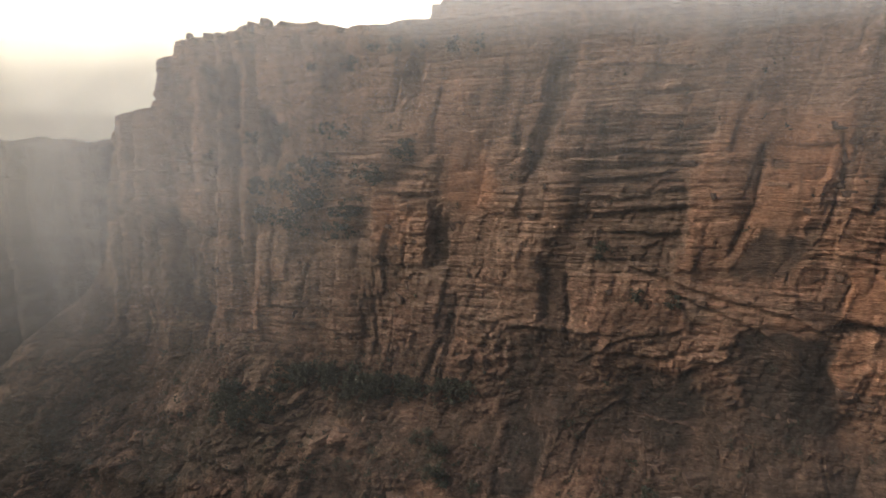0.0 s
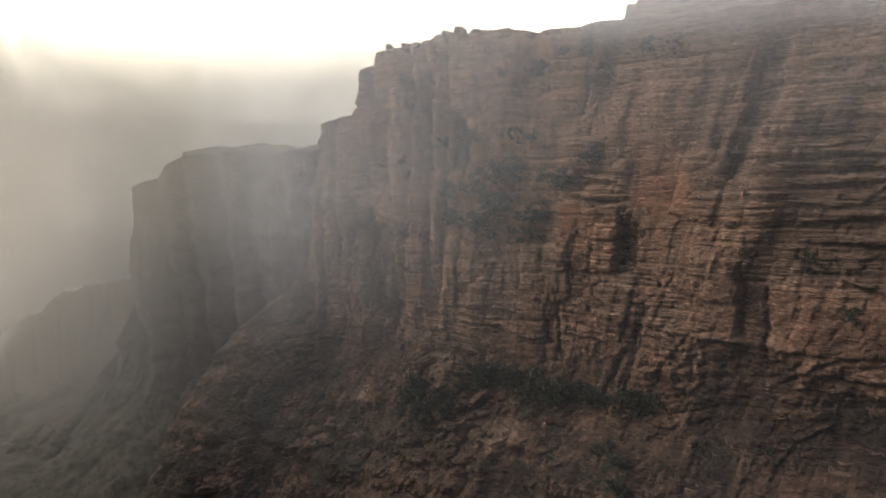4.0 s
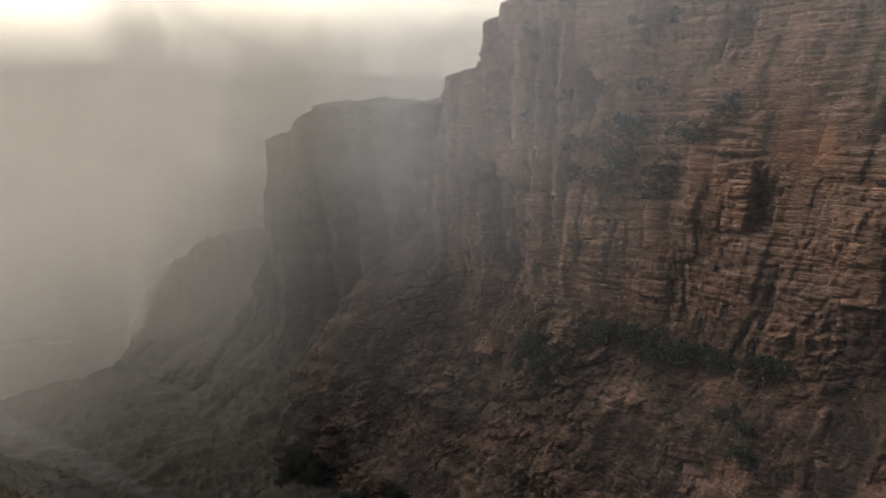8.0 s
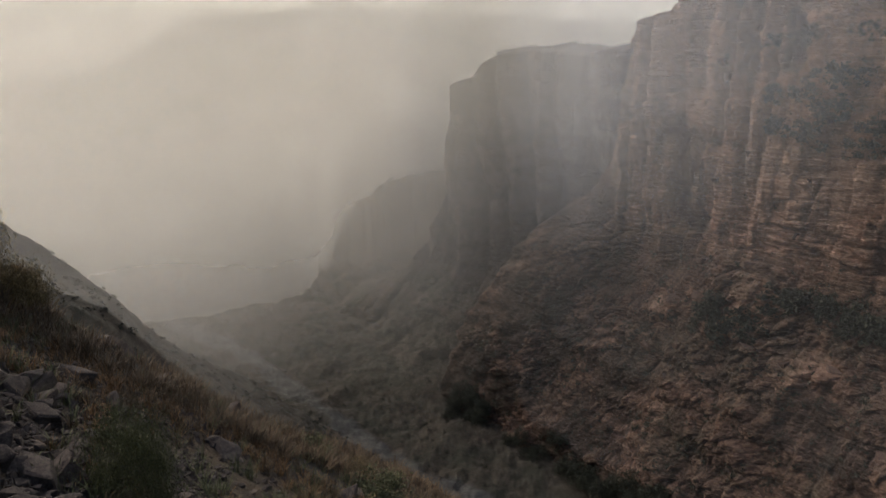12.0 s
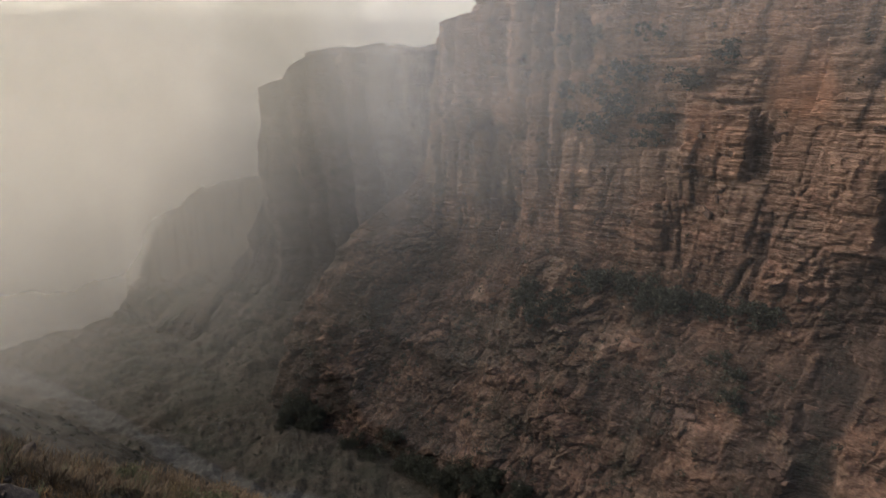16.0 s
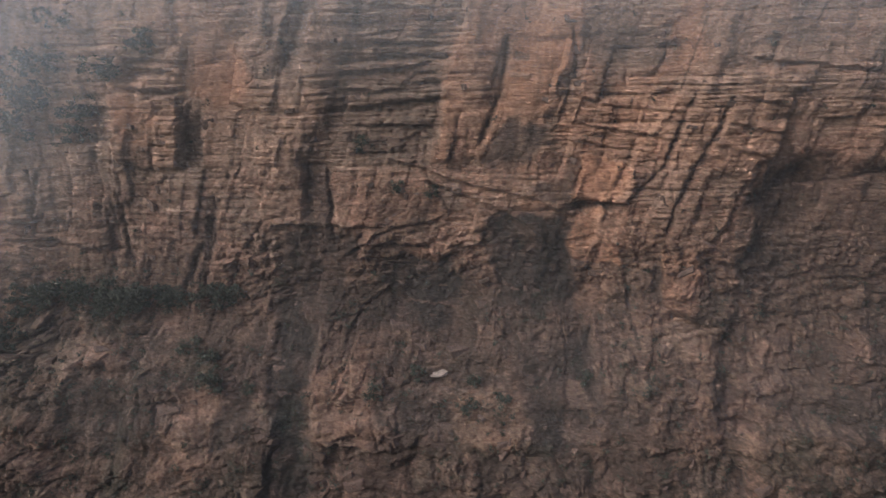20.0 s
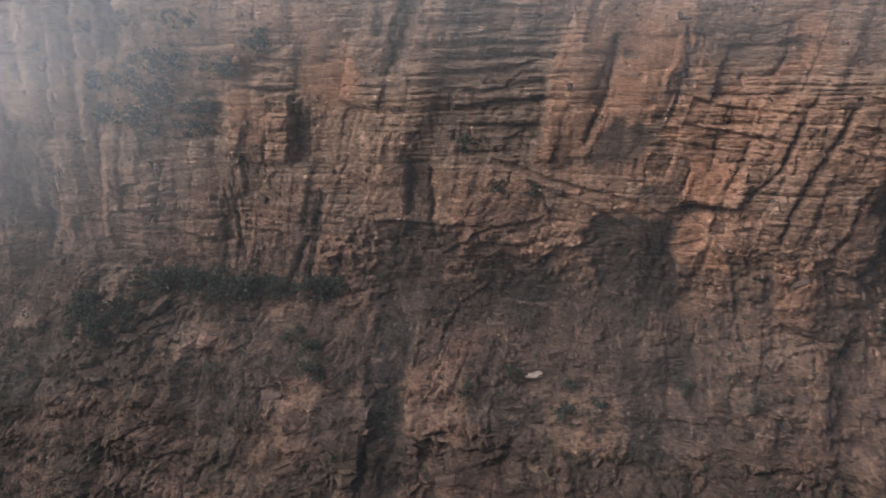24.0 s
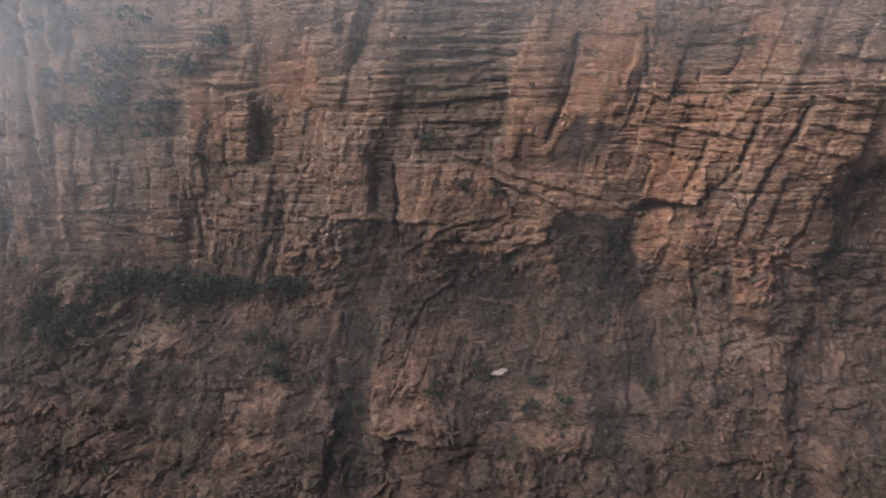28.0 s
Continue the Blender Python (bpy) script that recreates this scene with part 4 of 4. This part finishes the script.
def stone_material(name, dark, light):
    mat, tree, b = material(name, 0.88)
    info = tree.nodes.new("ShaderNodeObjectInfo")
    c = blend(tree, spread(tree, noise_node(tree, 7.0, 8, 0.7), 0.3, 0.7), dark, light)
    c = blend(tree, 0.8, c, blend(tree, info.outputs["Random"], (0.5, 0.48, 0.47), (1.0, 1.0, 1.0)), "MULTIPLY")
    c = blend(tree, spread(tree, noise_node(tree, 40.0, 3, 0.6), 0.62, 0.72), c, tuple(v * 1.4 for v in light))
    tree.links.new(c, b.inputs["Base Color"])
    relief(tree, b, noise_node(tree, 14.0, 8, 0.7), 0.03, 0.7)
    return mat


STONE = stone_material("grey_brown_stone", (0.026, 0.021, 0.018), (0.125, 0.097, 0.077))
PALE_STONE = stone_material("pale_stone", (0.12, 0.09, 0.072), (0.25, 0.195, 0.16))
BLOCK = stone_material("cliff_block_stone", (0.04, 0.027, 0.021), (0.125, 0.08, 0.06))


def stone_mesh(seed, flat=0.7, cuts=1):
    """A broken stone about one unit across: a lump with flat, chipped sides."""
    rng = random.Random(seed)
    bm = bmesh.new()
    bmesh.ops.create_icosphere(bm, subdivisions=cuts + 1, radius=0.5)
    planes = [(Vector((rng.gauss(0, 1), rng.gauss(0, 1), rng.gauss(0, 0.8))).normalized(), rng.uniform(0.26, 0.42)) for _ in range(9)]
    for v in bm.verts:
        for n, d in planes:
            far = v.co.dot(n) - d
            if far > 0:
                v.co -= n * far
        v.co += 0.03 * Vector(noise.noise_vector(v.co * 4 + Vector((seed, 0, 0))))
        v.co.z *= flat
    return bm


def block_mesh(seed):
    """A broken, angular block about one unit across: a box with shifted corners and chipped edges."""
    rng = random.Random(seed)
    bm = bmesh.new()
    bmesh.ops.create_cube(bm, size=1.0)
    for v in bm.verts:
        v.co = Vector((v.co.x * rng.uniform(0.6, 1.1), v.co.y * rng.uniform(0.7, 1.1), v.co.z * rng.uniform(0.55, 1.0))) + Vector((rng.gauss(0, 0.13), rng.gauss(0, 0.13), rng.gauss(0, 0.13)))
    bmesh.ops.bevel(bm, geom=list(bm.edges), offset=0.07, segments=1, affect="EDGES")
    return bm


def raw(bm):
    """A bmesh as plain points and faces, and freed."""
    bm.verts.index_update()
    data = (np.array([v.co[:] for v in bm.verts]), [tuple(v.index for v in f.verts) for f in bm.faces])
    bm.free()
    return data


def crown(seed, clumps, leaves, size, height=0.8, upright=0.3, blade=(0.2, 0.45)):
    """The leaves of a bush or tree about one unit across: small blades in clumps, with gaps between."""
    rng = random.Random(seed)
    pts, faces = [], []
    for _ in range(clumps):
        a, u = rng.uniform(0, 6.283), rng.uniform(0.05, 1.0)
        r = 0.42 * math.sqrt(1 - (u * 0.8 - 0.2) ** 2) * rng.uniform(0.55, 1.05)
        mid = Vector((r * math.cos(a), r * math.sin(a), u * height))
        wide = rng.uniform(0.06, 0.13)
        for _ in range(leaves):
            c = mid + Vector((rng.gauss(0, wide), rng.gauss(0, wide), rng.gauss(0, wide * 0.7)))
            t = Vector((rng.gauss(0, 1), rng.gauss(0, 1), rng.gauss(upright, 0.8))).normalized() * size * rng.uniform(0.6, 1.4)
            w = t.orthogonal().normalized() * size * rng.uniform(*blade)
            w.rotate(Matrix.Rotation(rng.uniform(0, 6.28), 3, t.normalized()))
            k = len(pts)
            pts += [c - t, c + w, c + t, c - w]
            faces.append((k, k + 1, k + 2, k + 3))
    return [tuple(p) for p in pts], [], faces


def limbs(seed, count, reach, thick, trunk=0.0):
    """Tapered, bent stems that spread from the foot (or from the top of a trunk)."""
    rng = random.Random(seed)
    bm = bmesh.new()

    def tube(points, r0, r1, sides=5):
        rings = []
        for k, p in enumerate(points):
            r = r0 + (r1 - r0) * k / (len(points) - 1)
            rings.append([bm.verts.new(p + Vector((r * math.cos(6.283 * q / sides), r * math.sin(6.283 * q / sides), 0))) for q in range(sides)])
        for lower, upper in zip(rings, rings[1:]):
            for q in range(sides):
                bm.faces.new((lower[q], lower[(q + 1) % sides], upper[(q + 1) % sides], upper[q]))
        bm.faces.new(rings[-1])

    base = Vector((0, 0, trunk))
    if trunk:
        tube([Vector((0, 0, -0.1)), Vector((0.02, 0.01, trunk * 0.5)), base + Vector((0, 0, 0.02))], thick * 1.6, thick)
    for _ in range(count):
        a, up = rng.uniform(0, 6.283), rng.uniform(0.5, 1.2)
        tip = base + Vector((math.cos(a), math.sin(a), up)).normalized() * reach * rng.uniform(0.7, 1.1)
        mid = base.lerp(tip, 0.5) + Vector((rng.gauss(0, 0.05), rng.gauss(0, 0.05), -0.03))
        tube([base - Vector((0, 0, 0.06)), mid, tip], thick * 0.7, thick * 0.15)
    return bm


def plant(name, label, category, seed, clumps, leaves, size, mat, group, trunk=0.0, height=0.8):
    root = tagged(new(name), label, category, group)
    part("trunk" if trunk else "stems", limbs(seed, 7, 0.5, 0.03, trunk), BARK, root)
    pts, edges, faces = crown(seed + 1, clumps, leaves, size, height)
    part("crown", ([(x, y, z + trunk * 0.8) for x, y, z in pts], edges, faces), mat, root)
    return root


def at(p, turn, size, squash=1.0):
    return Matrix.LocRotScale(p, Euler((0, 0, turn)), None) @ Matrix.Diagonal((size, size, size * squash, 1))


def set_out(models, spots, sizes, seed):
    """Copies of the models at the spots; the models take the first ones."""
    rng = random.Random(seed)
    for k, p in enumerate(spots):
        size, model = rng.uniform(*sizes), models[k % len(models)]
        if k < len(models):
            model.matrix_world = at(p, rng.uniform(0, 6.28), size)
        else:
            made = copy_thing(model, Matrix.Identity(4))
            made.matrix_world = at(p, rng.uniform(0, 6.28), size)


# shrubs that can be told apart on the cliff's ledges
TUFTS = ((98, 4.7, 13, 8), (80, -1.7, 10, 7), (114, 2.5, 10, 6), (118, -12.1, 10, 7), (105, -15.1, 12, 9), (99, -5.8, 10, 7), (93, -17.6, 12, 9), (111, -7.8, 9, 5), (123, 1.3, 7, 4), (86, -7.4, 7, 4), (107, -21.3, 11, 6), (98, -23.3, 14, 7), (120, -20.2, 8, 4), (78, 25.8, 11, 5), (62, 24.5, 13, 5), (99, 21.5, 10, 4))


def ledge_spots():
    rows = []
    rng = random.Random(19)
    for k in range(46):                            # the long dark shelf
        u = rng.random()
        rows.append((114 - 60 * u, -63.0 - 2.5 * u + rng.gauss(0, 1.3)))
    for k in range(22):                            # the dark thicket beneath the corner
        rows.append((121 + rng.gauss(0, 5), -71.5 + 0.25 * rng.gauss(0, 5) + rng.gauss(0, 1.6)))
    for s, z, wide, count in TUFTS:                # tufted beds under the rim
        rows += [(s + rng.gauss(0, wide * 0.36), z + rng.gauss(0, 0.9)) for _ in range(count // 2 + 1)]
    rows += [(61, -76), (65, -73), (68, -74), (58, -81), (60, -80), (10, -79), (20, -82), (-4, -80), (-11, -83), (-31, -79), (50, -81), (-3, -85), (15, -36), (24, -26), (7, -37)]
    return [on_cliff(s, z, -0.35) for s, z in rows]


SHRUBS = [plant("shrub", "dark green shrub rooted in a rock ledge", "shrub", 900 + 7 * k, 16, 26, 0.10, LEAF, "shrubs on the cliff") for k in range(4)]
set_out(SHRUBS, ledge_spots(), (2.8, 6.4), 91)

# trees along the foot of the cliff
TREES = [plant("tree", "dark leafy tree at the foot of the cliff", "tree", 950 + 7 * k, 46, 60, 0.036, LEAF, "trees at the cliff's foot", 0.35, 0.7) for k in range(3)]


def foot_spots():
    rng = random.Random(5)
    rows = []
    for k in range(64):
        if k < 46:
            s = rng.uniform(102, 176)
            z = max(-116.5 - 0.2 * (s - 105) + rng.gauss(0, 2.6), -129.0)
        else:
            s, z = rng.uniform(184, 197), rng.uniform(-127, -117)
        rows.append(on_cliff(s, z, -0.6))
    return rows


set_out(TREES, foot_spots(), (4, 8), 92)


def scattered(name, label, category, mat, shapes, where, sizes, seed, squash=1.0):
    """Many small alike things that nobody could count, in one mesh."""
    rng = np.random.default_rng(seed)
    pts, faces, base = [], [], 0
    for p in where:
        q, f = shapes[int(rng.integers(len(shapes)))]
        a, size = rng.uniform(0, 6.283), rng.uniform(*sizes)
        c, s = math.cos(a) * size, math.sin(a) * size
        turned = q @ np.array(((c, s, 0), (-s, c, 0), (0, 0, size * squash)))
        pts.append(turned + np.array(p))
        faces += [tuple(i + base for i in face) for face in f]
        base += len(q)
    me = bpy.data.meshes.new(name)
    me.from_pydata(np.concatenate(pts).tolist(), [], faces)
    me.materials.append(mat)
    return tagged(new(name, me), label, category, kind="stuff")


def cliff_scrub():
    """Small scrub over the skirt and the tufted beds."""
    rng = np.random.default_rng(77)
    rows = []
    while len(rows) < 2200:
        s, z = rng.uniform(-120, 200), rng.uniform(-118, 20)
        chance = 0.75 * float(smooth(-50, -66, z)) * (1.0 if s > 55 else 0.55)
        chance = max(chance, 0.25 * math.exp(-((s - 104) / 22) ** 2 - ((z + 9) / 17) ** 2), 0.05)
        lump = float(fbm(np.array(s / 10), np.array(z / 6), 781, 3))
        if rng.uniform() < chance * np.clip(0.5 + 1.8 * lump, 0, 1) and s < corner(z) + 4:
            rows.append(on_cliff(s, z, -0.25))
    shapes = []
    for k in range(6):
        pts, _, faces = crown(1200 + k, 7, 8, 0.16, 0.7)
        shapes.append((np.array(pts), faces))
    scattered("scrub", "dark scrub clinging to the broken rock", "scrub", LEAF, shapes, rows, (0.7, 2.4), 78)


cliff_scrub()


# ---- blocks of the cliff that can be told apart ----
RIM_LUMPS = ((146.4, 33.0, 2.6, 5.0), (148.4, 30.4, 4.0, 4.6), (142.6, 32.4, 4.6, 3.4), (137.0, 33.0, 4.4, 3.0), (131.6, 33.4, 4.2, 2.6), (122.6, 34.6, 4.6, 3.2), (119.4, 35.2, 3.2, 3.4), (113.1, 35.2, 4.0, 2.0))


def cliff_blocks():
    rng = random.Random(41)
    meshes = []
    for k in range(8):
        bm = block_mesh(300 + k)
        me = bpy.data.meshes.new("rock_block")
        bm.to_mesh(me)
        bm.free()
        me.materials.append(BLOCK)
        meshes.append(me)
    for k in range(270):
        s = rng.uniform(-75, 150)
        z = rng.uniform(-112, -52) if k % 3 else rng.uniform(-50, 10)
        ob = new("rock_block", meshes[k % 8])
        ob.parent = CLIFF
        size = rng.uniform(1.2, 3.6)
        ob.matrix_world = Matrix.LocRotScale(on_cliff(s, z, -0.46 * size), Euler((rng.gauss(0, 0.2), rng.gauss(0, 0.2), -0.35 + rng.gauss(0, 0.35))), Vector((size * rng.uniform(0.9, 1.7), size, size * rng.uniform(0.6, 1.0))))
    for k in range(16):                            # broken blocks along the rim
        ob = new("rock_block", meshes[k % 8])
        ob.parent = CLIFF
        s = 148.5 if k == 0 else rng.uniform(74, 146)
        size = 2.6 if k == 0 else rng.uniform(1.0, 2.2)
        ob.matrix_world = Matrix.LocRotScale(on_cliff(s, float(rim_height(s)) - 0.6, -0.6), Euler((0.1, 0.1, rng.uniform(0, 6.28))), Vector((size * 1.5, size, size * 1.1)))
    for k, (s, z, wide, high) in enumerate(RIM_LUMPS):   # the small tower and lumps on the corner's rim
        ob = new("rock_block", meshes[(k + 3) % 8])
        ob.parent = CLIFF
        ob.matrix_world = Matrix.LocRotScale(Vector(place(np.array(s), np.array(z), np.array(-2.5))), Euler((0.05, 0.08, 0.3 * k)), Vector((wide, wide, high)))
    bm = stone_mesh(333, 0.5, 2)
    fallen = part("fallen_slab", bm, PALE_STONE, CLIFF, "pale fallen slab on the rubble")
    fallen.matrix_world = Matrix.LocRotScale(on_cliff(4.3, -77.2, 0.4), Euler((0.2, -0.15, -0.35)), Vector((6.0, 3.0, 2.4)))


cliff_blocks()


# ---- the near hillside ----
def on_ground(yaw, far, sink=0.0):
    x, y = -math.sin(radians(yaw)) * far, math.cos(radians(yaw)) * far
    return Vector((x, y, float(ground_height(np.array(x), np.array(y))) - sink))


def near_shrub(yaw, far, size, seed, clumps, leaves, blade, mat, label, height=0.8, upright=0.3):
    root = tagged(new("shrub"), label, "shrub", "shrubs on the near hillside")
    part("stems", limbs(seed, 12, 0.55, 0.018), BARK, root)
    part("crown", crown(seed + 1, clumps, leaves, blade, height, upright, (0.06, 0.14) if upright > 1 else (0.2, 0.45)), mat, root)
    root.matrix_world = at(on_ground(yaw, far, 0.03), seed, size)


near_shrub(72.4, 8.6, 1.1, 11, 160, 300, 0.030, RUSSET, "bushy olive and straw-coloured shrub on the crest", 0.52, 1.6)
near_shrub(68.9, 8.9, 0.8, 12, 110, 220, 0.032, RUSSET, "dry olive shrub leaning over the crest", 0.42, 1.6)
near_shrub(61.3, 4.5, 0.5, 13, 130, 170, 0.03, DEEP, "bushy dark green shrub among loose stones", 1.15, 1.7)
near_shrub(60.6, 5.0, 0.42, 14, 70, 110, 0.026, OLIVE, "small dark shrub among loose stones", 1.0, 1.2)
near_shrub(48.5, 9.6, 0.5, 15, 50, 90, 0.036, OLIVE, "low dull green shrub on the edge of the slope", 0.5)
near_shrub(45.5, 9.4, 0.55, 16, 50, 90, 0.036, RUSSET, "low straw-coloured shrub on the edge of the slope", 0.45, 1.6)
near_shrub(43.6, 8.6, 0.7, 17, 50, 90, 0.032, OLIVE, "low olive shrub on the edge of the slope", 0.5)


def hillside_stones():
    rng = random.Random(61)
    meshes = []
    for k in range(10):
        me = bpy.data.meshes.new("stone")
        bm = block_mesh(500 + k) if k % 3 == 0 else stone_mesh(500 + k, 0.55, 2)
        bm.to_mesh(me)
        bm.free()
        me.materials.append(STONE)
        meshes.append(me)
    # the rubble patch, and single stones over the rest of the slope
    for k in range(285):
        if k < 215:
            yaw, far = rng.gauss(70, 4.8), rng.uniform(2.6, 6.3)
        else:
            yaw, far = rng.uniform(38, 74), rng.uniform(3.2, 9.6)
        size = 0.045 + 0.17 * rng.random() ** 2.0
        ob = new("stone", meshes[k % 10])
        p = on_ground(yaw, far, -0.12 * size)
        ob.matrix_world = Matrix.LocRotScale(p, Euler((rng.gauss(0, 0.3), rng.gauss(0, 0.3), rng.uniform(0, 6.28))), Vector((size * rng.uniform(0.9, 1.6), size, size * rng.uniform(0.6, 1.0))))
        tagged(ob, "broken grey-brown stone lying on the slope", "stone", "loose stones on the near hillside")
    shapes = [raw(stone_mesh(540 + k, 0.6, 0)) if k % 2 else raw(block_mesh(540 + k)) for k in range(8)]
    grit = [on_ground(rng.gauss(68, 8), rng.uniform(2.2, 7.6), 0.0) for _ in range(6500)]
    scattered("rubble", "small grey rubble between the stones", "rubble", STONE, shapes, grit, (0.015, 0.07), 62)


hillside_stones()


def boulder(yaw, far, wide, deep, high, turn, seed, mat, label):
    bm = stone_mesh(seed, 0.8, 2)
    me = bpy.data.meshes.new("boulder")
    bm.to_mesh(me)
    bm.free()
    me.materials.append(mat)
    ob = tagged(new("boulder", me), label, "boulder", "boulders on the near hillside")
    ob.matrix_world = Matrix.LocRotScale(on_ground(yaw, far, 0.06 * high), Euler((0.1, 0.12, turn)), Vector((wide, deep, high)))


boulder(63.3, 9.3, 0.75, 0.55, 0.62, 0.4, 701, STONE, "dark weathered boulder on the crest")
boulder(57.6, 9.6, 0.7, 0.5, 0.55, 1.1, 702, STONE, "dark outcrop on the crest of the slope")
boulder(55.6, 7.0, 0.5, 0.42, 0.42, 0.2, 703, STONE, "dark rounded boulder in dry grass")
boulder(54.5, 7.0, 0.12, 0.1, 0.08, 0.2, 704, PALE_STONE, "small pale stone below a dark boulder")
boulder(44.9, 8.9, 0.30, 0.25, 0.32, 0.9, 705, STONE, "dark upright stone at the edge of the slope")
boulder(43.3, 8.6, 0.55, 0.4, 0.16, 0.5, 706, STONE, "flat weathered slab at the edge of the slope")
boulder(71.6, 8.0, 0.4, 0.3, 0.3, 0.5, 707, PALE_STONE, "pale broken rock beneath a shrub")
boulder(69.5, 6.5, 0.09, 0.08, 0.07, 0.5, 708, PALE_STONE, "small white stone among rubble")
boulder(66.8, 3.7, 0.42, 0.3, 0.2, 2.0, 709, STONE, "large flat stone in the rubble")
boulder(64.0, 3.4, 0.36, 0.3, 0.2, 0.7, 710, STONE, "angular grey stone in the rubble")


def dry_grass():
    """Tufts of dry grass over the slope."""
    rng = np.random.default_rng(811)
    shapes = []
    for k in range(8):
        r = random.Random(820 + k)
        pts, faces = [], []
        for _ in range(20):
            a, out = r.uniform(0, 6.283), r.uniform(0.2, 0.95)
            foot = Vector((r.gauss(0, 0.12), r.gauss(0, 0.12), -0.05))
            tip = foot + Vector((math.cos(a) * out, math.sin(a) * out, r.uniform(0.35, 1.0)))
            side = Vector((-math.sin(a), math.cos(a), 0)) * 0.02
            mid = foot.lerp(tip, 0.55) + Vector((0, 0, 0.12))
            n = len(pts)
            pts += [foot - side, foot + side, mid + side * 0.7, mid - side * 0.7, tip]
            faces += [(n, n + 1, n + 2, n + 3), (n + 3, n + 2, n + 4)]
        shapes.append((np.array([p[:] for p in pts]), faces))
    rows = []
    while len(rows) < 3600:
        yaw, far = rng.uniform(34, 78), rng.uniform(2.4, 13.5)
        p = on_ground(yaw, far, 0.0)
        if abs(far - 6.1) < 0.32 and 46 < yaw < 61:
            continue
        lump = float(fbm(np.array(p.x / 1.6), np.array(p.y / 1.6), 831, 3))
        if rng.uniform() < np.clip(0.3 + 1.9 * lump, 0.02, 1) * (0.06 if yaw > 64.5 and far < 6.4 else 1.0):
            rows.append(p)
    scattered("dry_grass", "tufts of dry brown grass on the slope", "grass", STRAW, shapes, rows[::2], (0.05, 0.18), 812)
    scattered("dry_grass", "tufts of faded brown grass on the slope", "grass", FADED, shapes, rows[1::2], (0.05, 0.18), 814)
    edge = [on_ground(rng.uniform(50, 74), rng.uniform(7.6, 10.0), 0.0) for _ in range(800)] + [on_ground(rng.uniform(35, 50), rng.uniform(8.5, 12.4), 0.0) for _ in range(700)]
    scattered("dry_grass", "tufts of faded grass along the crest of the slope", "grass", FADED, shapes, edge, (0.08, 0.3), 815)
    more = [on_ground(rng.uniform(36, 78), rng.uniform(4.0, 10.5), 0.0) for _ in range(500)]
    scattered("green_grass", "tufts of dull green grass on the slope", "grass", OLIVE, shapes, more, (0.08, 0.22), 813)


dry_grass()


def valley_scrub():
    """Scrub on the far slopes of the valley."""
    rng = np.random.default_rng(851)
    shapes = []
    for k in range(5):
        pts, _, faces = crown(1300 + k, 6, 7, 0.18, 0.7)
        shapes.append((np.array(pts), faces))
    rows = []
    while len(rows) < 4200:
        yaw, far = rng.uniform(30, 76), (rng.uniform(14, 90) if len(rows) < 1000 else rng.uniform(60, 330))
        p = on_ground(yaw, far, 0.2)
        if float(river_bed(np.array(p.x), np.array(p.y))) < 0.2:
            rows.append(p)
    scattered("valley_scrub", "scattered scrub on the valley slopes", "scrub", LEAF, shapes, rows, (0.35, 1.5), 852)


valley_scrub()
